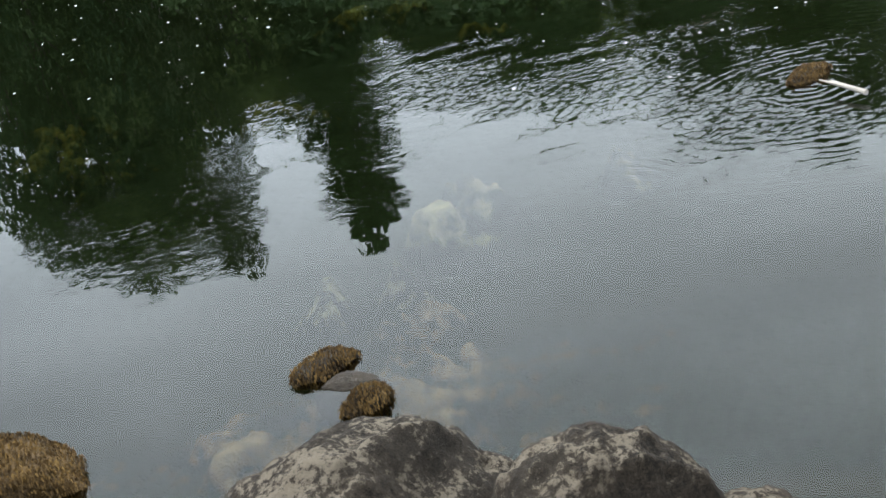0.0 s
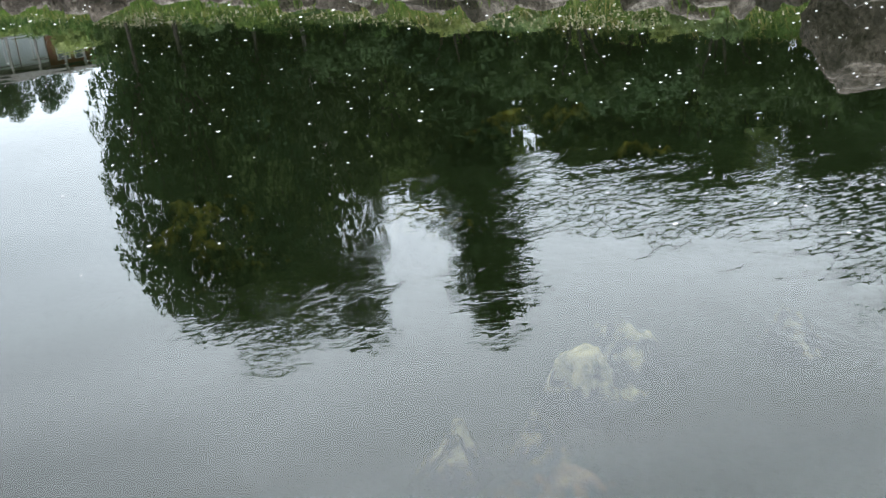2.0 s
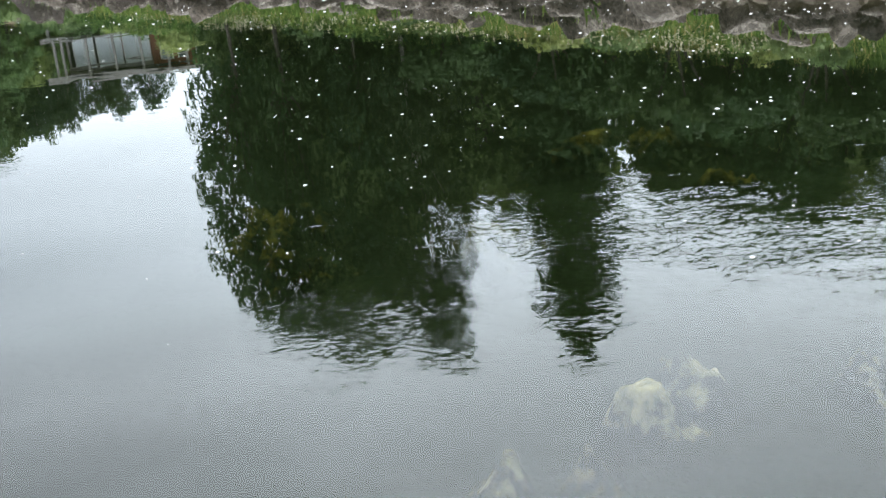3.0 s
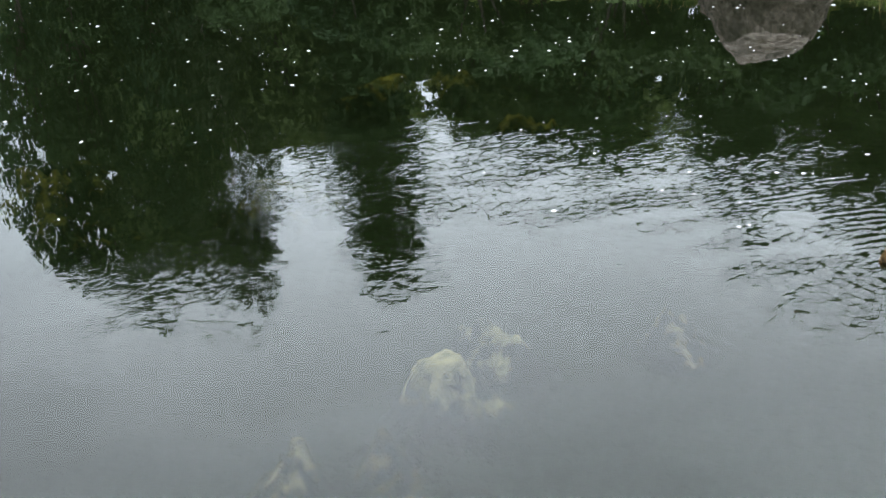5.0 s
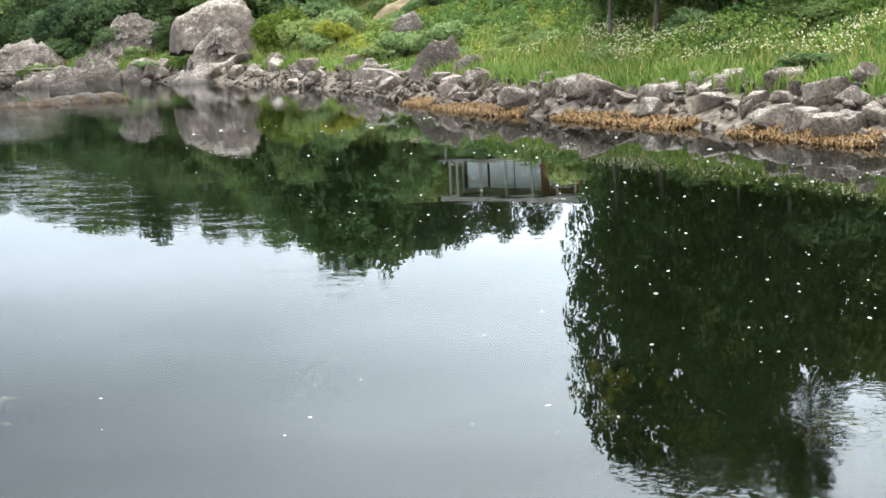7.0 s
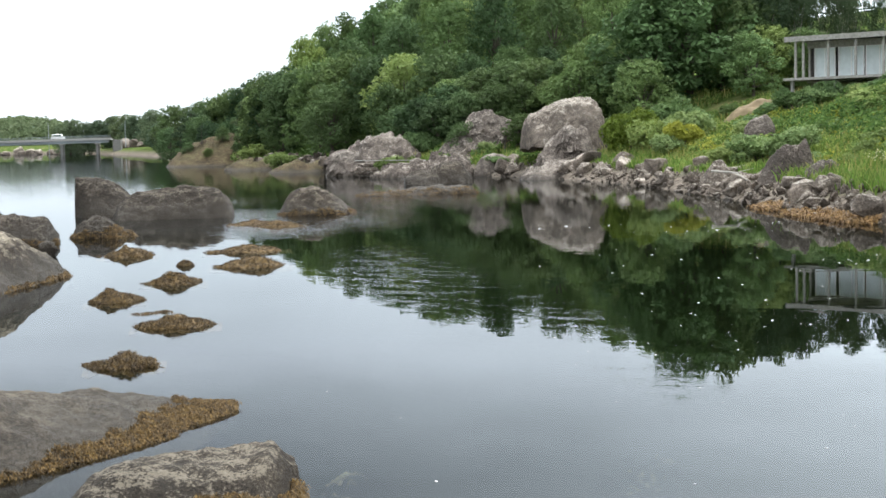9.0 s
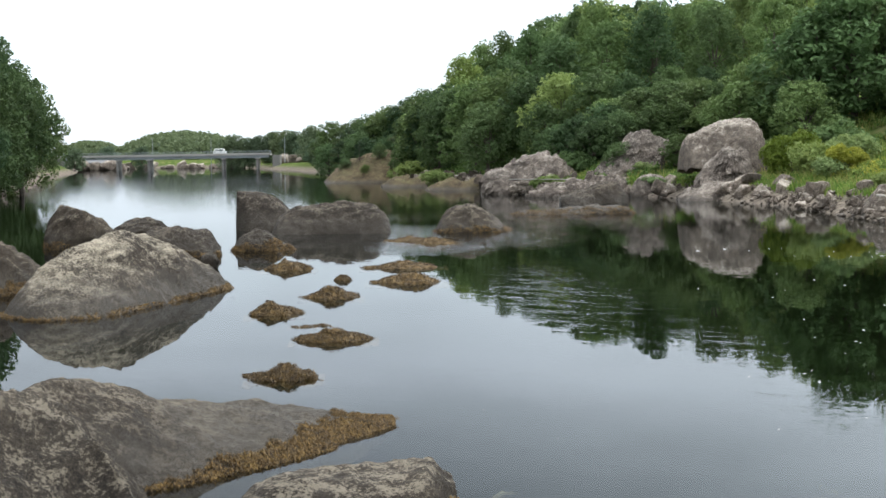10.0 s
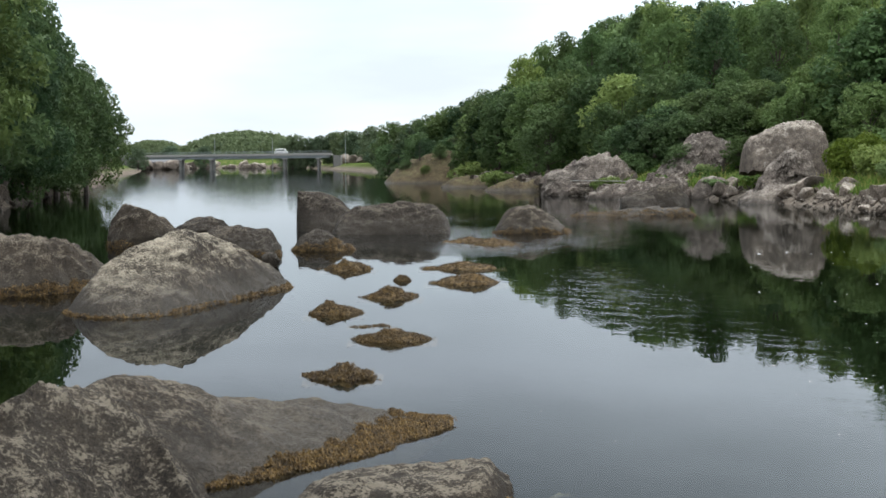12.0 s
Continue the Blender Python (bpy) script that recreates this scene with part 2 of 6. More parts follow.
# darker grey than the deck, for piers, abutments and the far building's wall
PIER = plain("dark_concrete", (0.17, 0.165, 0.155), 0.9)
STEEL = plain("painted_steel", (0.3, 0.33, 0.35), 0.5, 0.2)
ASPHALT = plain("asphalt", (0.06, 0.06, 0.06), 0.9)
WOOD_GREY = plain("weathered_wood", (0.3, 0.285, 0.26), 0.85, vary=0.3)
WOOD_RED = plain("stained_cladding", (0.23, 0.1, 0.055), 0.75, vary=0.25)
WHITE = plain("white_paint", (0.78, 0.78, 0.76), 0.5, vary=0.05)
CURTAIN = plain("pale_curtain", (0.55, 0.62, 0.58), 0.9, vary=0.1, scale=2)
ROOFING = plain("roofing_felt", (0.12, 0.12, 0.12), 0.9)
SLATE = plain("slate_roof", (0.2, 0.2, 0.21), 0.8)
FOAM = plain("foam", (0.85, 0.86, 0.84), 0.8, vary=0.05)
# opaque pale panes: the sky's reflection is put into their colour
SKY_PANE = plain("sky_pale_glass", (0.66, 0.72, 0.72), 0.12, vary=0.1, scale=2)
RUBBER = plain("black_rubber", (0.02, 0.02, 0.02), 0.8)
DARK_GLASS_M = Mat("window_glass", 0.05)
DARK_GLASS_M.color((0.12, 0.15, 0.15))
DARK_GLASS_M.b.inputs["Specular IOR Level"].default_value = 0.8
GLASS = DARK_GLASS_M.m
SAND = plain("tan_sand", (0.2, 0.15, 0.085), 0.95, vary=0.3, scale=3)
DRIFTWOOD = plain("bleached_driftwood", (0.38, 0.355, 0.31), 0.8, vary=0.3)


def ground_material():
    m = Mat("bank_ground", 0.95)
    m.b.inputs["Specular IOR Level"].default_value = 0.0
    a = m.ramp(m.noise(0.5, 7), (0.3, (0.04, 0.065, 0.018)), (0.5, (0.075, 0.11, 0.03)), (0.72, (0.17, 0.16, 0.075)))
    soil = m.ramp(m.noise(3.0, 6), (0.35, (0.07, 0.058, 0.046)), (0.7, (0.25, 0.215, 0.18)))
    low = m.rng(m.math('ADD', m.z(), m.math('MULTIPLY', m.noise(0.7, 4), 1.0)), 1.0, 1.9)
    steep = m.rng(m.upness(), 0.55, 0.8)
    c = m.mix(m.math('MULTIPLY', low, steep), soil, a)
    # ground below the surface takes the painted murk tone
    bed = m.rng(m.z(), -0.25, -0.02)
    c = m.mix(bed, MURK_BED, c)
    m.color(c)
    m.bump(m.noise(6, 6), 0.6, 0.1)
    return m.m


GROUND = ground_material()


def water_material():
    """Still, peat-dark river water: a clear surface with faint ripples, broken by a few livelier reaches."""
    m = Mat("river_water", 0.02)
    m.t.nodes.remove(m.b)
    pos = m.pos()
    sep = m.n("ShaderNodeSeparateXYZ")
    m.l(pos, sep.inputs[0])

    def spot(cx, cy, rx, ry):
        dx = m.math('DIVIDE', m.math('SUBTRACT', sep.outputs["X"], cx), rx)
        dy = m.math('DIVIDE', m.math('SUBTRACT', sep.outputs["Y"], cy), ry)
        d = m.math('SQRT', m.math('ADD', m.math('MULTIPLY', dx, dx), m.math('MULTIPLY', dy, dy)))
        return m.rng(d, 0.0, 1.0, 1.0, 0.0)

    def stretched(sx, sy, scale, detail, rough=0.5):
        turn = m.n("ShaderNodeMapping")
        turn.inputs["Rotation"].default_value = (0, 0, radians(40))
        m.l(pos, turn.inputs[0])
        mp = m.n("ShaderNodeMapping")
        mp.inputs["Scale"].default_value = (sx, sy, 1)
        m.l(turn.outputs[0], mp.inputs[0])
        return m.noise(scale, detail, mp.outputs[0], rough)

    def ripples(scale, detail, sx=1.0, sy=1.0):
        """Two-way slopes of small waves, centred on nought."""
        turn = m.n("ShaderNodeMapping")
        turn.inputs["Rotation"].default_value = (0, 0, radians(42))
        m.l(pos, turn.inputs[0])
        mp = m.n("ShaderNodeMapping")
        mp.inputs["Scale"].default_value = (sx, sy, 1)
        m.l(turn.outputs[0], mp.inputs[0])
        node = m.n("ShaderNodeTexNoise", Scale=scale, Detail=detail, Roughness=0.5)
        m.l(mp.outputs[0], node.inputs["Vector"])
        mid = m.n("ShaderNodeVectorMath")
        mid.operation = 'SUBTRACT'
        mid.inputs[1].default_value = (0.5, 0.5, 0.5)
        m.l(node.outputs["Color"], mid.inputs[0])
        return mid.outputs[0]

    def scaled(vec, k):
        node = m.n("ShaderNodeVectorMath")
        node.operation = 'SCALE'
        m.l(vec, node.inputs[0])
        if isinstance(k, float):
            node.inputs["Scale"].default_value = k
        else:
            m.l(k, node.inputs["Scale"])
        return node.outputs[0]

    def added(a, b):
        node = m.n("ShaderNodeVectorMath")
        m.l(a, node.inputs[0])
        m.l(b, node.inputs[1])
        return node.outputs[0]

    ragged = m.rng(stretched(0.8, 1.6, 1.3, 5), 0.42, 0.6)
    lively = None
    for cx, cy, rx, ry, k in ((7.2, 6.6, 1.5, 3.4, 1.0), (6.6, 4.4, 2.2, 1.7, 1.0), (7.6, 7.6, 1.6, 2.0, 0.8), (8.4, 6.0, 1.6, 2.4, 0.6), (4.6, 7.2, 2.4, 1.6, 0.42), (5.4, 6.4, 1.6, 1.2, 0.4),
                              (4.2, 34, 2.4, 12, 0.4), (5.6, 24, 1.6, 5, 0.16), (4.8, 17, 1.2, 3.6, 0.2), (2.4, 57, 6, 12, 1.0), (1.8, 52, 4, 8, 0.8), (6.5, 68, 8, 10, 0.3), (2.6, 74, 11, 14, 0.25), (14, 88, 12, 20, 0.09), (1.6, 100, 6, 30, 0.06)):
        one = m.math('MULTIPLY', spot(cx, cy, rx, ry), k)
        lively = one if lively is None else m.math('MAXIMUM', lively, one)
    lively = m.math('MULTIPLY', lively, m.math('ADD', m.rng(sep.outputs["Y"], 20.0, 50.0, 0.12, 0.45), m.math('MULTIPLY', ragged, 0.7)))
    waves = added(ripples(14.0, 2, 0.8, 1.5), scaled(ripples(36.0, 1, 0.8, 1.4), 0.7))
    slopes = added(scaled(waves, m.math('MULTIPLY', lively, 0.58)), scaled(ripples(2.6, 3, 0.7, 1.3), 0.009))
    # a light shiver on the open river beyond the rocks
    slopes = added(slopes, scaled(ripples(7.0, 3, 0.7, 1.3), m.rng(sep.outputs["Y"], 26.0, 90.0, 0.0, 0.036)))
    # rings running out from the stone where the driftwood has caught
    away = m.n("ShaderNodeVectorMath")
    away.operation = 'SUBTRACT'
    away.inputs[1].default_value = (7.0, 3.9, 0)
    m.l(pos, away.inputs[0])
    far_off = m.n("ShaderNodeVectorMath")
    far_off.operation = 'LENGTH'
    m.l(away.outputs[0], far_off.inputs[0])
    outward = m.n("ShaderNodeVectorMath")
    outward.operation = 'NORMALIZE'
    m.l(away.outputs[0], outward.inputs[0])
    phase = m.math('ADD', m.math('MULTIPLY', far_off.outputs["Value"], 60.0), m.math('MULTIPLY', m.noise(2.2, 3), 16.0))
    swell = m.math('MULTIPLY', m.math('SINE', phase), m.math('MULTIPLY', m.math('MULTIPLY', spot(6.9, 4.1, 2.4, 2.2), m.rng(m.noise(1.7, 3), 0.4, 0.6)), 0.06))
    slopes = added(slopes, scaled(outward.outputs[0], swell))
    flat = m.n("ShaderNodeVectorMath")
    flat.operation = 'MULTIPLY'
    flat.inputs[1].default_value = (1, 1, 0)
    m.l(slopes, flat.inputs[0])
    tilt = m.n("ShaderNodeVectorMath")
    tilt.inputs[1].default_value = (0, 0, 1)
    m.l(flat.outputs[0], tilt.inputs[0])
    unit = m.n("ShaderNodeVectorMath")
    unit.operation = 'NORMALIZE'
    m.l(tilt.outputs[0], unit.inputs[0])
    fres = m.n("ShaderNodeFresnel", IOR=1.25)
    m.l(unit.outputs[0], fres.inputs["Normal"])
    gloss = m.n("ShaderNodeBsdfGlossy", Roughness=0.0)
    gloss.inputs["Color"].default_value = (0.83, 0.845, 0.87, 1)
    m.l(unit.outputs[0], gloss.inputs["Normal"])
    clear = m.n("ShaderNodeBsdfTransparent")
    clear.inputs["Color"].default_value = (0.55, 0.56, 0.48, 1)
    mx = m.n("ShaderNodeMixShader")
    m.l(fres.outputs[0], mx.inputs[0])
    m.l(clear.outputs[0], mx.inputs[1])
    m.l(gloss.outputs[0], mx.inputs[2])
    m.l(mx.outputs[0], m.out.inputs["Surface"])
    return m.m


WATER = water_material()


# ---- mesh helpers ----
def mesh_from(name, verts, faces, material, smooth=False):
    me = bpy.data.meshes.new(name)
    me.from_pydata([tuple(v) for v in verts], [], [tuple(f) for f in faces])
    me.materials.append(material)
    if smooth:
        me.polygons.foreach_set("use_smooth", [True] * len(me.polygons))
    me.update()
    return me


def part(name, bm, material, parent, label=""):
    me = bpy.data.meshes.new(name)
    bm.to_mesh(me)
    bm.free()
    me.materials.append(material)
    ob = new(name, me)
    ob.parent = parent
    if label:
        tagged(ob, label)
    return ob


def part_mesh(name, me, parent, label="", m=None, stuff=False):
    ob = new(name, me)
    ob.parent = parent
    if m is not None:
        ob.matrix_basis = m
    if label:
        tagged(ob, label, kind="stuff" if stuff else "")
    return ob


def thing(name, label, category, m, group="", kind=""):
    ob = new(name)
    ob.matrix_basis = m
    ob.empty_display_size = 0.2
    return tagged(ob, label, category, group, kind)


def box(bm, x0, x1, y0, y1, z0, z1, bevel=0.0):
    r = bmesh.ops.create_cube(bm, size=1.0, matrix=Matrix.LocRotScale(
        ((x0 + x1) / 2, (y0 + y1) / 2, (z0 + z1) / 2), None, (x1 - x0, y1 - y0, z1 - z0)))
    if bevel:
        edges = list({ed for v in r["verts"] for ed in v.link_edges})
        bmesh.ops.bevel(bm, geom=edges, offset=bevel, segments=1, affect='EDGES')
    return bm


def boxed(*a, bevel=0.0):
    return box(bmesh.new(), *a, bevel=bevel)


def tube(p, q, r0, r1, sides=8, bm=None):
    bm = bm or bmesh.new()
    p, q = Vector(p), Vector(q)
    d = q - p
    m = Matrix.Translation((p + q) / 2) @ d.to_track_quat('Z', 'Y').to_matrix().to_4x4()
    bmesh.ops.create_cone(bm, cap_ends=True, segments=sides, radius1=r0, radius2=r1, depth=d.length, matrix=m)
    return bm


# ---- the lie of the land ----
# the far bank from upstream to downstream, and the bank that the camera stands on
FAR_SHORE = [(-60, 620), (-42, 490), (-31, 440), (-14, 330), (-2, 215), (3, 164), (8, 140), (12, 118), (17.5, 112), (21, 102), (23, 86), (22.4, 70),
             (21.5, 61), (19.8, 50), (19.7, 44), (20.3, 38), (20.4, 32), (20.2, 27), (20.4, 22), (19.5, 17), (19.5, 8),
             (21, -8), (28, -40), (60, -140)]
NEAR_SHORE = [(24, -140), (12, -40), (6, -10), (3.6, -2), (2.3, 0.8), (1.9, 2.2), (1.0, 3.6), (-1.0, 5.4), (-3.0, 8.5), (-6.0, 13), (-12, 22),
              (-17, 36), (-22, 58), (-25, 76), (-30, 99), (-34, 121), (-44, 175), (-58, 240), (-68, 300), (-84, 390), (-110, 515), (-125, 620)]


def seg_dist(px, py, line):
    best = np.full(px.shape, 1e9)
    for (ax, ay), (bx, by) in zip(line, line[1:]):
        dx, dy = bx - ax, by - ay
        t = np.clip(((px - ax) * dx + (py - ay) * dy) / (dx * dx + dy * dy), 0, 1)
        best = np.minimum(best, np.hypot(px - ax - t * dx, py - ay - t * dy))
    return best


def inside(px, py, poly):
    res = np.zeros(px.shape, bool)
    for (ax, ay), (bx, by) in zip(poly, poly[1:] + poly[:1]):
        cross = ((ay > py) != (by > py)) & (px < (bx - ax) * (py - ay) / (by - ay + 1e-12) + ax)
        res ^= cross
    return res


RIVER = FAR_SHORE + NEAR_SHORE


def wobble(x, y, s, k):
    return np.sin(x / s + 1.7 * k) * np.cos(y / s * 0.83 + 0.9 * k) + 0.5 * np.sin(x / s * 2.3 + y / s * 1.9 + k)


def land(x, y):
    """Height of the ground."""
    x, y = np.asarray(x, float), np.asarray(y, float)
    waterside = inside(x, y, RIVER)
    df, dn = seg_dist(x, y, FAR_SHORE), seg_dist(x, y, NEAR_SHORE)
    d = np.minimum(df, dn)
    bed = -np.minimum(0.4, 0.1 + 0.12 * d)
    hill = np.clip((y - 104) / 30, 0, 1) * np.clip((330 - y) / 140, 0, 1)
    far = np.interp(df, [0, 0.8, 2.5, 5, 9, 14, 18, 26, 60, 140, 500], [0, 0.4, 0.85, 1.3, 2.2, 3.8, 5.2, 6.0, 8.5, 12, 16])
    far = far + hill * np.interp(df, [0, 6, 14, 40, 80], [0, 0.3, 1.2, 5.5, 8])
    near = np.interp(dn, [0, 0.6, 2.2, 6, 20, 60, 300], [0, 0.55, 1.25, 1.7, 4, 9, 14]) * (1 + 0.7 * np.clip((y - 60) / 30, 0, 1))
    flat = np.clip((y - 400) / 80, 0, 1)
    dry = np.where(df < dn, far, near)
    dry = dry * (1 - flat) + flat * np.minimum(dry, 2.0 + 0.004 * np.maximum(y - 480, 0))
    dry = dry + np.clip(d / 6, 0, 1) * (0.16 * wobble(x, y, 2.9, 1) + 0.1 * wobble(x, y, 1.1, 3)) * (1 - flat)
    cross = np.where(y > 615, 1.0, 0.0)
    z = np.where(waterside, bed, dry)
    return np.where(cross > 0, np.maximum(z, 1.2), z)


def land_at(x, y):
    return float(land(np.array([x]), np.array([y]))[0])


def spaced(stops):
    out = []
    for (a, b, s) in stops:
        out.extend(np.arange(a, b, s))
    return np.array(out)


gx = spaced([(-1600, -300, 90), (-300, -120, 14), (-120, -40, 4), (-40, -12, 1.4), (-12, 30, 0.45), (30, 60, 1.2), (60, 130, 4), (130, 300, 14), (300, 1700, 90)])
gy = spaced([(-900, -160, 80), (-160, -20, 8), (-20, 0, 1.0), (0, 60, 0.5), (60, 130, 1.0), (130, 260, 3), (260, 700, 10), (700, 2600, 90)])
GX, GY = np.meshgrid(gx, gy)
GZ = land(GX, GY)
nx, ny = len(gx), len(gy)
idx = np.arange(nx * ny).reshape(ny, nx)
quads = np.stack([idx[:-1, :-1], idx[:-1, 1:], idx[1:, 1:], idx[1:, :-1]], -1).reshape(-1, 4)
ground = new("ground", mesh_from("ground", np.stack([GX, GY, GZ], -1).reshape(-1, 3).tolist(), quads.tolist(), GROUND, True))
tagged(ground, "grassy river banks rising to wooded ground, stony bed darkened for murk", "ground", kind="structure")
bm = bmesh.new()
bmesh.ops.create_grid(bm, x_segments=8, y_segments=8, size=0.5, matrix=Matrix.LocRotScale((-10, 240, 0), None, (420, 780, 1)))
me = bpy.data.meshes.new("water")
bm.to_mesh(me)
bm.free()
me.materials.append(WATER)
water = tagged(new("water", me), "calm dark river water mirroring trees and grey sky", "water", kind="structure")


# ---- rocks ----
ICO = {}


def ico(level):
    if level not in ICO:
        b = bmesh.new()
        bmesh.ops.create_icosphere(b, subdivisions=level, radius=1.0)
        ICO[level] = (np.array([v.co[:] for v in b.verts]), [[v.index for v in f.verts] for f in b.faces])
        b.free()
    return ICO[level]


def fractal(p, scale, octaves, seed):
    off = Vector((seed * 7.13, seed * 3.71, seed * 5.37))
    return np.array([noise.fractal(Vector(v) * scale + off, 0.9, 2.1, octaves) for v in p])


def rock_points(seed, level, size, cuts=7, rough=0.12, lean=(0.0, 0.0), square=1.0, taper=0.0, reach=(0.62, 0.9)):
    """A weathered block: a ball flattened by a few fracture planes, then roughened."""
    rnd = random.Random(seed)
    v, f = ico(level)
    v = v.copy()
    if square != 1.0:
        v = np.sign(v) * np.abs(v) ** square
    for _ in range(cuts):
        nrm = np.array([rnd.gauss(0, 1), rnd.gauss(0, 1), rnd.gauss(0, 0.8)])
        nrm /= np.linalg.norm(nrm)
        lim = rnd.uniform(*reach)
        over = np.maximum(v @ nrm - lim, 0)
        v -= np.outer(over * 0.92, nrm)
    n1 = fractal(v, 1.3, 4, seed)
    n2 = fractal(v, 5.0, 4, seed + 40)
    ridge = 1 - np.abs(fractal(v, 2.6, 3, seed + 90)) * 2
    n3 = fractal(v, 13.0, 3, seed + 70) if level >= 5 else 0.0
    v = v * (1 + rough * n1 + rough * 0.35 * n2 + rough * 0.3 * ridge + rough * 0.12 * n3)[:, None]
    if taper:
        v[:, :2] *= (1 - taper * np.clip(v[:, 2], 0, 1) ** 1.2)[:, None]
    v *= np.array(size) / 2
    v[:, 0] += lean[0] * v[:, 2]
    v[:, 1] += lean[1] * v[:, 2]
    return v, f


def weed_tufts(rnd, spots, length, per, width=0.02, out=0.6):
    """Strands of wrack hanging from each of the given spots (place, outward way)."""
    verts, faces = [], []
    spread = max(length * 0.3, 0.035 if per >= 9 else 0.0)
    for p, n in spots:
        for _ in range(per):
            a = rnd.uniform(0, 6.283)
            d = Vector((n[0] * out + 0.8 * math.cos(a), n[1] * out + 0.8 * math.sin(a), n[2] * 0.5 + rnd.uniform(-0.5, 0.35)))
            d.normalize()
            ln = length * rnd.uniform(0.5, 1.2)
            s = Vector((-d.y, d.x, 0.1)).normalized() * width * rnd.uniform(0.6, 1.5)
            p0 = Vector(p) + Vector((rnd.gauss(0, spread), rnd.gauss(0, spread), rnd.gauss(0, spread * 0.4)))
            p1 = p0 + d * ln * 0.55 + Vector((0, 0, 0.015))
            p2 = p0 + d * ln + Vector((0, 0, -ln * 0.35))
            k = len(verts)
            verts += [p0 - s, p0 + s, p1 + s * 1.2, p1 - s * 1.2, p2 + s * 0.7, p2 - s * 0.7]
            faces += [(k, k + 1, k + 2, k + 3), (k + 3, k + 2, k + 4, k + 5)]
    return verts, faces


def weed_band(rnd, pts, top, count, step=1):
    """Spots on a rock's own points between the water and the given height."""
    c = pts.mean(0)
    pool = [(p, (p - c) / np.linalg.norm(p - c)) for p in pts if -0.06 < p[2] < top * (0.6 + 0.6 * noise.noise(Vector(p) * 1.7))]
    rnd.shuffle(pool)
    return pool[:count]


def shore_rock(label, x, y, size, seed, material=ROCK, turn=0.0, level=5, sink=0.3, weed=0.0, tufts=700, strand=0.042,
               gold=False, name="boulder", group="boulders in the river", **kw):
    """A boulder that stands in the water; weed is the height of the wrack at its foot."""
    v, f = rock_points(seed, level, size, **kw)
    v = v @ np.array(Matrix.Rotation(radians(-turn), 3, 'Z'))
    v[:, 2] += size[2] * (0.5 - sink)
    ob = thing(name, label, "rock", pose(x, y, 0), group)
    part_mesh("stone", mesh_from("stone", v, f, material, True), ob)
    if weed:
        rnd = random.Random(seed)
        vv, ff = weed_tufts(rnd, weed_band(rnd, v, weed, tufts), strand, 3 if strand < 0.03 else 14, min(0.012, strand * 0.16))
        if ff:
            part_mesh("seaweed", mesh_from("seaweed", vv, ff, WEED_GOLD if gold else WEED), ob, "fringe of brown wrack at the waterline", stuff=True)
    return ob


def smooth_line(a, n):
    """A smooth line of n places through the given rows."""
    a = np.array(a, float)
    out = []
    for u in np.linspace(0, len(a) - 1, n):
        k = min(int(u), len(a) - 2)
        t = u - k
        p0, p1, p2, p3 = a[max(k - 1, 0)], a[k], a[k + 1], a[min(k + 2, len(a) - 1)]
        out.append(0.5 * (2 * p1 + (p2 - p0) * t + (2 * p0 - 5 * p1 + 4 * p2 - p3) * t * t + (3 * p1 - p0 - 3 * p2 + p3) * t ** 3))
    return np.array(out)


def fissures(p, scale, seed):
    """Nought along the cracks between the cells of a broken rock, one inside them, and a step for each cell."""
    off = Vector((seed * 1.7, seed * 0.9, seed * 2.3))
    crack, step = [], []
    for v in p:
        q = Vector(v) * scale + off
        q += noise.noise_vector(q * 1.3) * 0.5
        d, spots = noise.voronoi(q)
        crack.append(min(1.0, (d[1] - d[0]) * 6))
        step.append(noise.cell(spots[0] * 17.0))
    return np.array(crack), np.array(step)


